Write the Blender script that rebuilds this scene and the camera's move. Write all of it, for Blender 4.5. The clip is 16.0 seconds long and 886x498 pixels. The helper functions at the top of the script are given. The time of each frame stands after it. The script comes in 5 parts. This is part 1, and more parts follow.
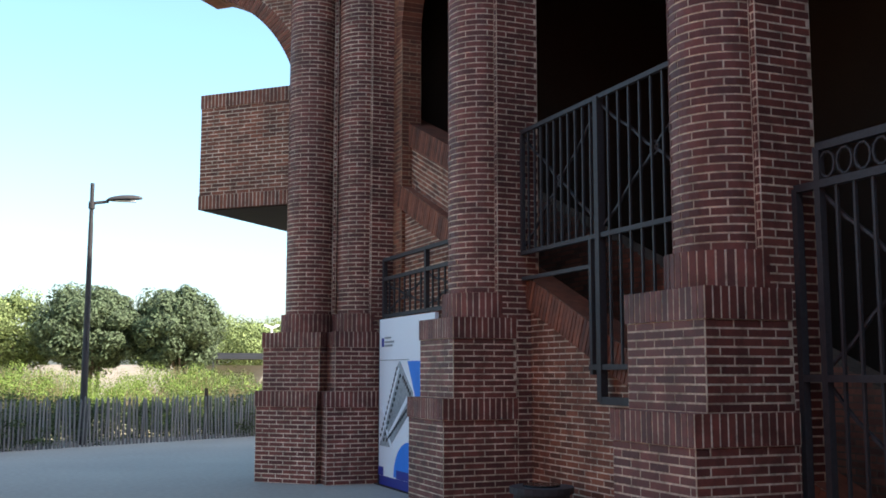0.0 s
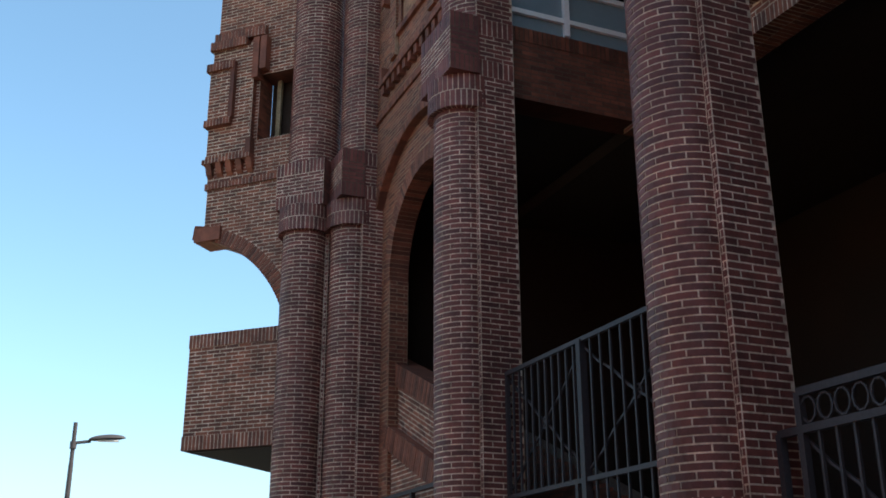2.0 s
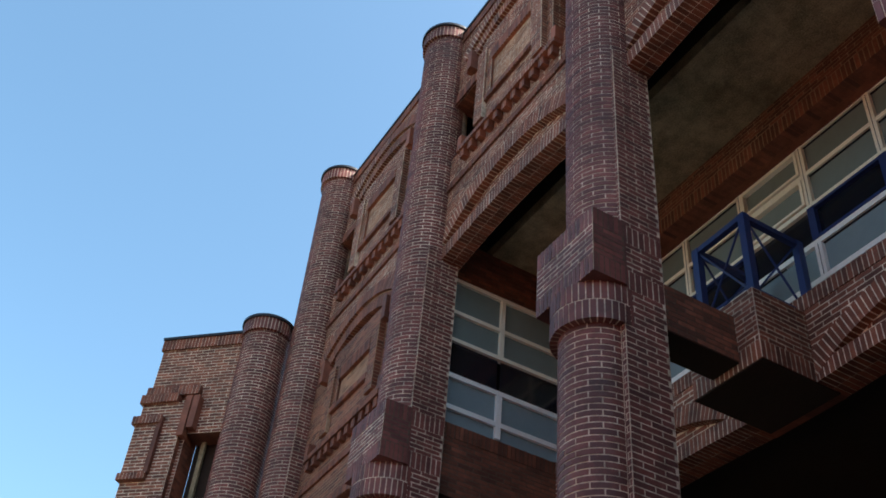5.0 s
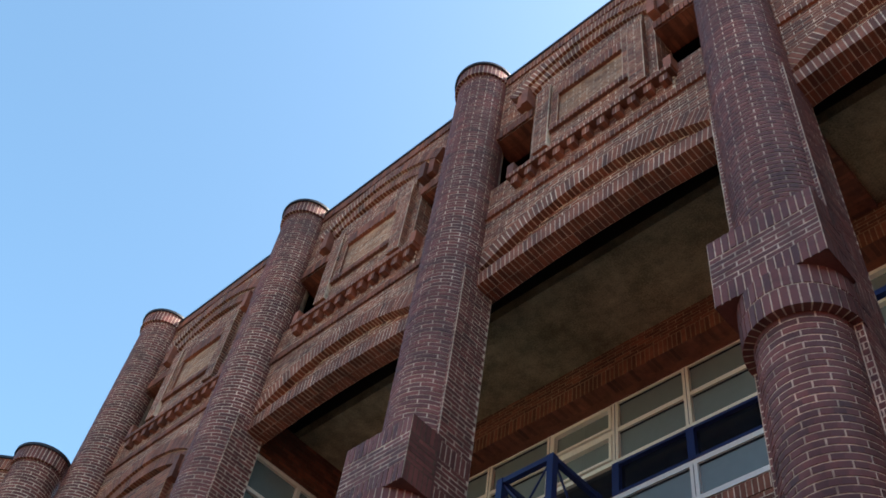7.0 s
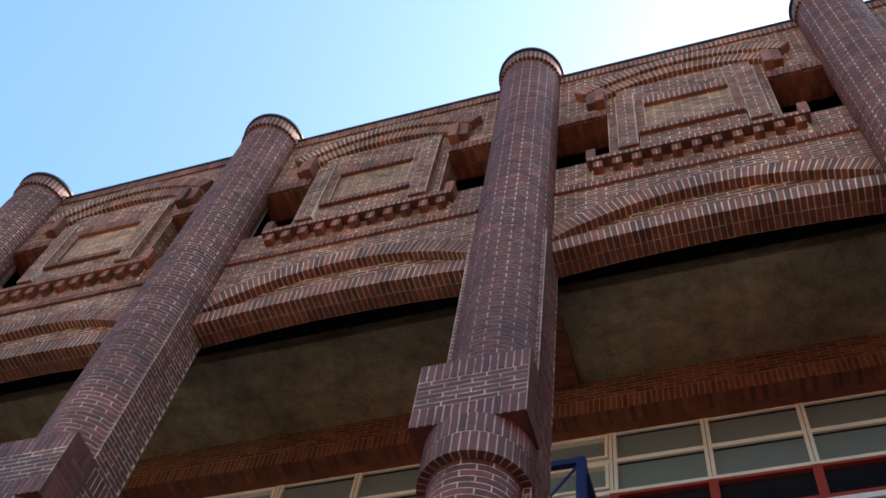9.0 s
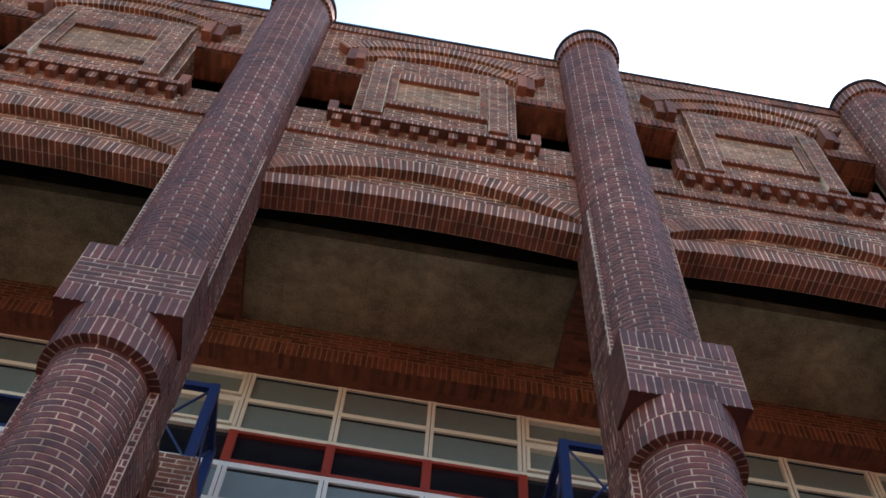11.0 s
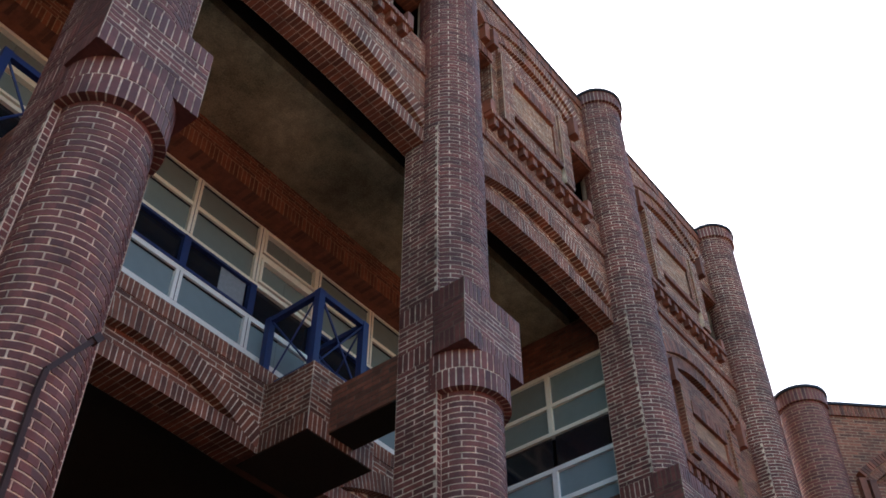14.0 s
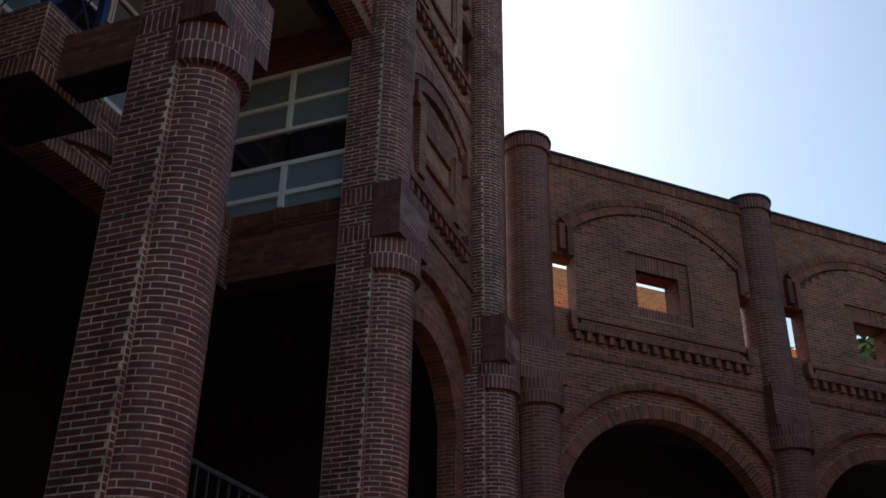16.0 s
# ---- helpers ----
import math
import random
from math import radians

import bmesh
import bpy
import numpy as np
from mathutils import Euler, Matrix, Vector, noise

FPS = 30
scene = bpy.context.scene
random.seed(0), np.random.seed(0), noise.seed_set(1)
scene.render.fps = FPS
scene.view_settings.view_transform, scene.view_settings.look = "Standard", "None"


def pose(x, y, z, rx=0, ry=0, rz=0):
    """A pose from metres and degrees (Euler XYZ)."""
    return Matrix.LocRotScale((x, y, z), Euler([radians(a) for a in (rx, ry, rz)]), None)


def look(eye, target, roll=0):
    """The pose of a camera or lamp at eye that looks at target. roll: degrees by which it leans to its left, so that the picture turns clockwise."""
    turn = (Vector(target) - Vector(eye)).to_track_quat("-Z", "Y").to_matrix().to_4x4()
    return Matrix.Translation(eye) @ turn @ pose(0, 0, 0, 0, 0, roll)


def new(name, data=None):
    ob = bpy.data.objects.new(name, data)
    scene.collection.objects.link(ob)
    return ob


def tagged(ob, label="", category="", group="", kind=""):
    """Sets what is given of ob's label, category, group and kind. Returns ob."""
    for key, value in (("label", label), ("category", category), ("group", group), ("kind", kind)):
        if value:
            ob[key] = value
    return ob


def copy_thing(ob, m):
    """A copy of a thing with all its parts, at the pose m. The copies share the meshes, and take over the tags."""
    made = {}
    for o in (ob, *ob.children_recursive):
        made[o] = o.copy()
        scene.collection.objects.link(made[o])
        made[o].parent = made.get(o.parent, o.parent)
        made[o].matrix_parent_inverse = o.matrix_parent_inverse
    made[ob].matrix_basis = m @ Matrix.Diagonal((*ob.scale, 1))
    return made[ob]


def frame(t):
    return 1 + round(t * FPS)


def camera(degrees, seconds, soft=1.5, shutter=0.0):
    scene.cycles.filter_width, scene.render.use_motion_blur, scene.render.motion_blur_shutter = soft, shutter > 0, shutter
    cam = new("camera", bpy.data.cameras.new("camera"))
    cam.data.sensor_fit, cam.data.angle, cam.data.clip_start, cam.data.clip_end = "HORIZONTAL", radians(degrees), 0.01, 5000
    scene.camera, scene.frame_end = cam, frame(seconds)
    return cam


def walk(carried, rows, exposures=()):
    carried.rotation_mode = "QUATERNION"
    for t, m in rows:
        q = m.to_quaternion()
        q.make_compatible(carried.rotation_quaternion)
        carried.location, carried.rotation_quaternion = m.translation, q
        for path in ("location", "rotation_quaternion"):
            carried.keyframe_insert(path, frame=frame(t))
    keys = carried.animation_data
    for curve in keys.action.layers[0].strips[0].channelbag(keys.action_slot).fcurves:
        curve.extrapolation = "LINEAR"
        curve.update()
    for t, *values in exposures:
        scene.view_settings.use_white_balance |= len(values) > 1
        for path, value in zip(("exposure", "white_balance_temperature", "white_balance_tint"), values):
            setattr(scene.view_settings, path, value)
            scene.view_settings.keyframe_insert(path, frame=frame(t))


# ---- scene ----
# ---- camera ----
PATH = [
    (0.0, -0.210, 0.092, 1.566, 67.417, 6.809, -0.062),
    (0.5, -0.198, 0.096, 1.562, 67.287, 10.190, -0.066),
    (1.0, -0.173, 0.100, 1.568, 67.160, 13.488, -0.029),
    (1.5, -0.153, 0.099, 1.581, 66.993, 16.710, 0.063),
    (2.0, -0.128, 0.115, 1.631, 66.905, 19.713, 0.148),
    (2.5, -0.095, 0.125, 1.652, 66.685, 22.789, 0.012),
    (3.0, -0.078, 0.105, 1.652, 66.017, 26.138, -0.382),
    (3.5, -0.060, 0.085, 1.663, 65.135, 29.636, -0.944),
    (4.0, -0.052, 0.063, 1.675, 63.730, 33.380, -1.936),
    (4.2, -0.054, 0.046, 1.681, 62.871, 34.977, -2.677),
    (6.3, -0.112, -0.083, 1.672, 50.535, 48.996, -5.695),
    (6.5, -0.130, -0.096, 1.676, 48.305, 50.175, -6.090),
    (7.0, -0.146, -0.108, 1.709, 42.622, 53.015, -6.852),
    (7.5, -0.144, -0.107, 1.745, 36.612, 55.512, -7.209),
    (8.0, -0.128, -0.124, 1.767, 30.354, 57.496, -7.222),
    (8.5, -0.127, -0.154, 1.752, 23.954, 59.100, -6.867),
    (8.7, -0.134, -0.151, 1.726, 21.123, 59.801, -6.820),
    (10.8, -0.221, 0.026, 1.722, -6.627, 60.454, -3.075),
    (11.0, -0.219, 0.010, 1.720, -9.446, 59.872, -2.520),
    (11.5, -0.188, 0.020, 1.687, -16.375, 58.220, -1.365),
    (12.0, -0.136, -0.002, 1.643, -23.160, 55.819, -0.522),
    (12.5, -0.090, 0.025, 1.672, -30.241, 53.288, 0.066),
    (13.0, -0.079, 0.015, 1.663, -37.369, 50.551, 0.395),
    (13.5, -0.030, 0.023, 1.640, -44.285, 48.004, 0.411),
    (14.0, -0.039, 0.004, 1.593, -51.227, 44.989, 0.070),
    (14.5, -0.109, -0.066, 1.481, -57.358, 41.563, -0.107),
    (15.0, -0.094, -0.100, 1.451, -62.588, 37.631, -0.431),
    (15.5, -0.055, -0.112, 1.429, -66.345, 33.425, -0.572),
    (16.0, -0.017, -0.098, 1.428, -68.909, 29.079, -0.816),
]
cam = camera(46.29, 16.0, soft=1.7)
walk(cam, [(t, pose(x, y, z, 90 + p, r, w)) for t, x, y, z, w, p, r in PATH], [(0, 1.75), (0.5, 1.51), (1.5, 1.4), (2.5, 1.36), (3.5, 1.44), (6.5, 1.75), (8.7, 1.94), (11, 2.15), (12.5, 2.22), (13.5, 2.26), (14, 2.04), (14.5, 1.48), (15, 0.76), (16, 0.57)])

# ---- world and sun ----
SUN_HEADING, SUN_HEIGHT = 46.0, 44.0
world = bpy.data.worlds.new("world")
scene.world = world
world.use_nodes = True
wn = world.node_tree.nodes
sky = wn.new("ShaderNodeTexSky")
sky.sky_type, sky.sun_disc = "NISHITA", False
sky.sun_elevation, sky.sun_rotation = radians(SUN_HEIGHT), radians(SUN_HEADING)
sky.air_density, sky.dust_density, sky.ozone_density = 1.0, 2.5, 2.5
deep = wn.new("ShaderNodeHueSaturation")
deep.inputs["Saturation"].default_value = 1.06
deep.inputs["Hue"].default_value = 0.483
world.node_tree.links.new(sky.outputs[0], deep.inputs["Color"])
world.node_tree.links.new(deep.outputs[0], wn["Background"].inputs[0])
wn["Background"].inputs[1].default_value = 0.12
sun = new("sun", bpy.data.lights.new("sun", "SUN"))
sun.data.energy, sun.data.angle, sun.data.color = 4.0, radians(0.5), (1.0, 0.94, 0.85)
sh, se = radians(SUN_HEADING), radians(SUN_HEIGHT)
sun.matrix_world = look((30 * math.sin(sh), 30 * math.cos(sh), 40), (30 * math.sin(sh) - math.sin(sh) * math.cos(se), 30 * math.cos(sh) - math.cos(sh) * math.cos(se), 40 - math.sin(se)))


# ---- materials ----
def material(name, color, rough=0.8, metal=0.0, vary=0.25, grain=8.0, bump=0.15, island=0.0, tint=None, spec=0.4, stain=0.0, patch=0.0):
    """A surface with grain at two scales; island: how much each loose piece differs."""
    m = bpy.data.materials.new(name)
    m.use_nodes = True
    n, l = m.node_tree.nodes, m.node_tree.links
    b = n["Principled BSDF"]
    b.inputs["Roughness"].default_value, b.inputs["Metallic"].default_value = rough, metal
    b.inputs["Specular IOR Level"].default_value = spec
    co = n.new("ShaderNodeTexCoord")
    big, fine = n.new("ShaderNodeTexNoise"), n.new("ShaderNodeTexNoise")
    big.inputs["Scale"].default_value, fine.inputs["Scale"].default_value = grain * 0.12, grain * 4
    big.inputs["Detail"].default_value, fine.inputs["Detail"].default_value = 4, 3
    for t in (big, fine):
        l.new(co.outputs["Object"], t.inputs["Vector"])
    mix = n.new("ShaderNodeMix")
    mix.data_type = "RGBA"
    dark = tint or [c * (1 - vary) for c in color]
    light = [min(1, c * (1 + vary)) for c in color]
    mix.inputs["A"].default_value, mix.inputs["B"].default_value = (*dark, 1), (*light, 1)
    add = n.new("ShaderNodeMath")
    add.operation = "ADD"
    half = n.new("ShaderNodeMath")
    half.operation, half.inputs[1].default_value = "MULTIPLY", 0.5
    l.new(big.outputs["Fac"], add.inputs[0])
    l.new(fine.outputs["Fac"], add.inputs[1])
    l.new(add.outputs[0], half.inputs[0])
    fac = half.outputs[0]
    if island:
        geo, info = n.new("ShaderNodeNewGeometry"), n.new("ShaderNodeObjectInfo")
        s = n.new("ShaderNodeMath")
        s.operation = "ADD"
        l.new(geo.outputs["Random Per Island"], s.inputs[0])
        l.new(info.outputs["Random"], s.inputs[1])
        fr = n.new("ShaderNodeMath")
        fr.operation = "FRACT"
        l.new(s.outputs[0], fr.inputs[0])
        w = n.new("ShaderNodeMix")
        w.data_type = "FLOAT"
        w.inputs["Factor"].default_value = island
        l.new(fac, w.inputs["A"])
        l.new(fr.outputs[0], w.inputs["B"])
        fac = w.outputs["Result"]
    ramp = n.new("ShaderNodeMapRange")
    ramp.inputs["From Min"].default_value, ramp.inputs["From Max"].default_value = (0.1, 0.9) if island else (0.3, 0.7)
    l.new(fac, ramp.inputs["Value"])
    l.new(ramp.outputs["Result"], mix.inputs["Factor"])
    if stain:
        place_node, soot, spread = n.new("ShaderNodeNewGeometry"), n.new("ShaderNodeTexNoise"), n.new("ShaderNodeMapRange")
        soot.inputs["Scale"].default_value, soot.inputs["Detail"].default_value, soot.inputs["Roughness"].default_value = 0.55, 6, 0.6
        l.new(place_node.outputs["Position"], soot.inputs["Vector"])
        spread.inputs["From Min"].default_value, spread.inputs["From Max"].default_value = 0.32, 0.62
        spread.inputs["To Min"].default_value, spread.inputs["To Max"].default_value = 1 - stain, 1.08
        l.new(soot.outputs["Fac"], spread.inputs["Value"])
        tone = n.new("ShaderNodeVectorMath")
        tone.operation = "SCALE"
        l.new(mix.outputs["Result"], tone.inputs[0])
        l.new(spread.outputs["Result"], tone.inputs["Scale"])
        out = tone.outputs[0]
        if patch:
            # smaller blotches of grime and rubbed spots
            grime, reach, dirty = n.new("ShaderNodeTexNoise"), n.new("ShaderNodeMapRange"), n.new("ShaderNodeVectorMath")
            grime.inputs["Scale"].default_value, grime.inputs["Detail"].default_value, grime.inputs["Roughness"].default_value = 5.0, 5, 0.7
            l.new(place_node.outputs["Position"], grime.inputs["Vector"])
            reach.inputs["From Min"].default_value, reach.inputs["From Max"].default_value = 0.36, 0.60
            reach.inputs["To Min"].default_value, reach.inputs["To Max"].default_value = 1 - patch, 1.1
            l.new(grime.outputs["Fac"], reach.inputs["Value"])
            dirty.operation = "SCALE"
            l.new(out, dirty.inputs[0])
            l.new(reach.outputs["Result"], dirty.inputs["Scale"])
            out = dirty.outputs[0]
        l.new(out, b.inputs["Base Color"])
    else:
        l.new(mix.outputs["Result"], b.inputs["Base Color"])
    if bump:
        bm = n.new("ShaderNodeBump")
        bm.inputs["Strength"].default_value, bm.inputs["Distance"].default_value = bump, 0.01
        l.new(fine.outputs["Fac"], bm.inputs["Height"])
        l.new(bm.outputs[0], b.inputs["Normal"])
    return m


BRICK = material("brick", (0.225, 0.073, 0.038), 0.68, grain=9, island=0.55, vary=0.5, tint=(0.085, 0.030, 0.019), stain=0.32, patch=0.3)
PLUM = material("plum_brick", (0.175, 0.052, 0.038), 0.6, grain=9, island=0.5, vary=0.45, tint=(0.080, 0.027, 0.023), stain=0.32, patch=0.32)
TAN = material("tan_brick", (0.33, 0.165, 0.092), 0.7, grain=9, island=0.5, vary=0.4, tint=(0.17, 0.082, 0.047), stain=0.25, patch=0.25)
MORTAR = material("mortar", (0.92, 0.75, 0.57), 0.95, vary=0.1, grain=6, bump=0.3, tint=(0.50, 0.37, 0.26), stain=0.3, patch=0.5)
TINTED = material("tinted_mortar", (0.46, 0.30, 0.19), 0.95, vary=0.15, grain=6, bump=0.3, tint=(0.24, 0.15, 0.09), stain=0.3)
# Dark joints; recess and stair parts carry their shade in this colour.
DARKJOINT = material("dark_mortar", (0.16, 0.10, 0.07), 0.95, vary=0.2, grain=6, bump=0.3, tint=(0.07, 0.045, 0.03))
SUNBRICK = material("orange_brick", (0.55, 0.26, 0.11), 0.8, island=0.5, vary=0.3)
PLASTER = material("plaster", (0.43, 0.335, 0.20), 0.9, vary=0.35, grain=12, tint=(0.15, 0.115, 0.06), stain=0.45, patch=0.3)
CONCRETE = material("concrete", (0.3, 0.27, 0.24), 0.9, vary=0.2)
# Near-black: shade of gallery, slots and undersides is put into this colour.
DARK = material("dark_with_shade", (0.032, 0.018, 0.011), 0.9, vary=0.25)
FLASH = material("flashing", (0.018, 0.02, 0.026), 0.55, vary=0.3, spec=0.3)
IRON = material("painted_iron", (0.045, 0.041, 0.043), 0.55, vary=0.25, bump=0.05, spec=0.22)
CREAM = material("cream_paint", (0.88, 0.83, 0.69), 0.5, vary=0.1, bump=0.05)
WHITE = material("white_paint", (0.84, 0.84, 0.82), 0.5, vary=0.08, bump=0.05)
BLUE = material("blue_paint", (0.013, 0.028, 0.115), 0.5, vary=0.25, bump=0.05)
RED = material("red_paint", (0.34, 0.045, 0.028), 0.5, vary=0.2, bump=0.05)
SIGNRED = material("sign_red", (0.76, 0.05, 0.085), 0.4, vary=0.08, bump=0.0)
SIGNWHITE = material("sign_white", (0.85, 0.83, 0.8), 0.5, vary=0.04, bump=0.0)
GOLD = material("sign_yellow", (0.75, 0.45, 0.08), 0.5, vary=0.08, bump=0.0)
PAVING = material("pale_paving", (0.31, 0.285, 0.25), 0.95, vary=0.16, grain=3, bump=0.25)
EARTH = material("dry_earth", (0.26, 0.22, 0.13), 1.0, vary=0.4, grain=1.2, bump=0.4)


def glass_material(name, color, rough):
    return material(name, color, rough, vary=0.07, grain=2, bump=0.0, spec=0.7)


PANE = glass_material("frosted_pane", (0.19, 0.235, 0.225), 0.24)
BLUEPANE = glass_material("blue_grey_pane", (0.21, 0.275, 0.305), 0.24)
DARKPANE = glass_material("dark_pane", (0.012, 0.014, 0.02), 0.1)


# ---- brickwork ----
BL, BC, JT = 0.235, 0.0625, 0.0142      # brick pitch along, course height, joint
S = 4.27                               # bay width
YA, YF, YW, YB = 4.90, 5.12, 7.78, 7.60  # column axis, wall face, window wall, bracket root


FACE = BRICK                           # brick of the piece being built
JOINTS = MORTAR                        # mortar of the piece being built
SPLIT = False                          # while True, the first 300 bricks of each part are kept as single pieces
PIECES = []                            # (part, brick mesh, place), built at the end of the file
BRICKS = {}


def brick_mesh(key, corners):
    """One shared brick: four corners behind, four in front."""
    key = (FACE.name, key)
    if key not in BRICKS:
        a = Acc()
        a.loose = None
        a.hexa(corners, 0)
        BRICKS[key] = a.mesh("brick", (FACE,))
    return BRICKS[key]


class Acc:
    """Collects faces of bricks (slot 0) and mortar (slot 1)."""

    def __init__(self):
        self.v, self.f, self.m = [], [], []
        self.loose = [] if SPLIT else None

    def hexa(self, p, slot, faces=6):
        """p: 8 corners, 4 behind then 4 in front; faces 5 leaves out the back."""
        k = len(self.v)
        self.v.extend(tuple(q) for q in p)
        quads = [(4, 5, 6, 7), (0, 1, 5, 4), (1, 2, 6, 5), (2, 3, 7, 6), (3, 0, 4, 7), (3, 2, 1, 0)][:faces]
        self.f.extend(tuple(k + i for i in q) for q in quads)
        self.m.extend([slot] * len(quads))

    def solid(self, x0, y0, z0, x1, y1, z1, slot=1, sides=0):
        """An upright box whose front is at y0; sides: slot of its left and right faces."""
        self.hexa([(x0, y1, z0), (x1, y1, z0), (x1, y1, z1), (x0, y1, z1), (x0, y0, z0), (x1, y0, z0), (x1, y0, z1), (x0, y0, z1)], slot)
        self.m[-5] = self.m[-3] = 0
        self.m[-4] = self.m[-2] = sides

    def slab(self, o, u, v, n, a, b, c, d, proud, slot=0):
        """A piece on the plane o + u, v, from a to b along u and c to d along v, standing proud along n."""
        o, u, v, n = (np.array(q, float) for q in (o, u, v, n))
        if self.loose is not None and slot == 0 and len(self.loose) < 300:
            w, h = round(b - a, 3), round(d - c, 3)
            me = brick_mesh((w, h), [(x, y, z) for y in (0.008, -0.003) for x, z in ((0, 0), (w, 0), (w, h), (0, h))])
            p = o + u * a + v * c + n * (proud - 0.003)
            self.loose.append((me, Matrix([(u[k], -n[k], v[k], p[k]) for k in range(3)] + [(0, 0, 0, 1)])))
            return
        base = [o + u * p + v * q for p, q in ((a, c), (b, c), (b, d), (a, d))]
        self.hexa([q - n * 0.004 for q in base] + [q + n * proud for q in base], slot, 5)

    def wall(self, o, u, n, width, height, proud=0.0025, clip=None, first=0, v=(0, 0, 1)):
        """Running bond over a plane; clip(v) gives the stretches of u that are built at height v."""
        rows = max(1, round(height / BC))
        c = height / rows
        for j in range(rows):
            spans = clip((j + 0.5) * c) if clip else [(0, width)]
            off = ((j + first) % 2) * BL / 2
            for s0, s1 in spans:
                k = math.floor((s0 - off) / BL)
                while off + k * BL < s1:
                    a, b = max(s0, off + k * BL), min(s1, off + (k + 1) * BL)
                    if b - a > 0.035:
                        self.slab(o, u, v, n, a + JT / 2, b - JT / 2, j * c + JT / 2, (j + 1) * c - JT / 2, proud + random.uniform(-0.0015, 0.002))
                    k += 1

    def soldiers(self, o, u, n, width, height, proud=0.0025, pitch=0.068, v=(0, 0, 1)):
        k = max(1, round(width / pitch))
        p = width / k
        for i in range(k):
            self.slab(o, u, v, n, i * p + JT / 2, (i + 1) * p - JT / 2, 0, height, proud + random.uniform(-0.002, 0.003))

    def round_wall(self, r, z0, z1, a0, a1, seg=3, proud=0.0025, soldier=False, cx=0, cy=0, phase=0.0):
        """Bricks round a shaft from angle a0 to a1 (radians, 0 along +x)."""
        turn = a1 - a0
        if soldier:
            rows, pitch = 1, 0.068
        else:
            rows, pitch = max(1, round((z1 - z0) / BC)), BL
        c = (z1 - z0) / rows
        k = max(1, round(turn * r / pitch))
        w, g = turn / k, JT / 2 / r
        for j in range(rows):
            off = (j % 2) * 0.5 + phase
            for i in range(-1, k + 1):
                b0, b1 = max(a0, a0 + (i + off) * w), min(a1, a0 + (i + 1 + off) * w)
                if b1 - b0 < 0.035 / r:
                    continue
                lo, hi = z0 + j * c + (-0.003 if soldier else JT / 2), z0 + (j + 1) * c - (0 if soldier else JT / 2)
                ro = r + proud + random.uniform(-0.0015, 0.002)
                if self.loose is not None and not soldier and lo > 3.9 and len(self.loose) < 300:
                    self.loose.append((curved_brick(r, round(b1 - b0 - 2 * g, 3), hi - lo, seg), Matrix.Translation((cx, cy, lo)) @ Matrix.Rotation(b0 + g, 4, "Z")))
                    continue
                base = len(self.v)
                ri = r - (0.10 if soldier else 0.004)
                for s in range(seg + 1):
                    a = b0 + g + (b1 - b0 - 2 * g) * s / seg
                    ca, sa = math.cos(a), math.sin(a)
                    self.v.extend([(cx + ri * ca, cy + ri * sa, lo), (cx + ro * ca, cy + ro * sa, lo), (cx + ro * ca, cy + ro * sa, hi), (cx + ri * ca, cy + ri * sa, hi)])
                fs = []
                for s in range(seg):
                    p, q = base + 4 * s, base + 4 * s + 4
                    fs += [(p + 1, q + 1, q + 2, p + 2), (p + 2, q + 2, q + 3, p + 3), (q + 1, p + 1, p, q)]
                e = base + 4 * seg
                fs += [(base + 1, base + 2, base + 3, base), (e + 2, e + 1, e, e + 3)]
                self.f.extend(fs)
                self.m.extend([0] * len(fs))

    def drum(self, r, z0, z1, slot=1, cx=0, cy=0, n=48):
        k = len(self.v)
        r -= 0.003 if slot == 1 else 0
        for i in range(n):
            a = 2 * math.pi * i / n
            self.v.extend([(cx + r * math.cos(a), cy + r * math.sin(a), z0), (cx + r * math.cos(a), cy + r * math.sin(a), z1)])
        for i in range(n):
            p, q = k + 2 * i, k + 2 * ((i + 1) % n)
            self.f.append((p, q, q + 1, p + 1))
        self.f.append(tuple(k + 2 * i + 1 for i in range(n)))
        self.f.append(tuple(k + 2 * i for i in reversed(range(n))))
        self.m.extend([slot] * (n + 2))

    def voussoirs(self, cx, cz, y, r0, r1, a0, a1, depth, pitch=0.068, slot=0, gap=JT):
        """A radial arch band in the plane y = const, its face towards -y, from angle a0 to a1."""
        k = max(3, round(abs(a1 - a0) * r0 / pitch))
        for i in range(k):
            g = math.copysign(gap / 2 / r0, a1 - a0)
            b0 = a0 + (a1 - a0) * i / k + g
            b1 = a0 + (a1 - a0) * (i + 1) / k - g
            ps = [(r0, b0), (r0, b1), (r1, b1), (r1, b0)]
            yy = y + random.uniform(-0.003, 0.002)
            if self.loose is not None and slot == 0 and len(self.loose) < 300:
                t = (b1 - b0) / 2
                me = brick_mesh((round(r0, 3), round(r1, 3), round(t, 5), depth), [(q * math.cos(s), w, q * math.sin(s)) for w in (depth, 0) for q, s in ((r0, -t), (r0, t), (r1, t), (r1, -t))])
                self.loose.append((me, Matrix.Translation((cx, yy, cz)) @ Matrix.Rotation(-(b0 + b1) / 2, 4, "Y")))
                continue
            self.hexa([(cx + r * math.cos(a), y + depth, cz + r * math.sin(a)) for r, a in ps] + [(cx + r * math.cos(a), yy, cz + r * math.sin(a)) for r, a in ps], slot)

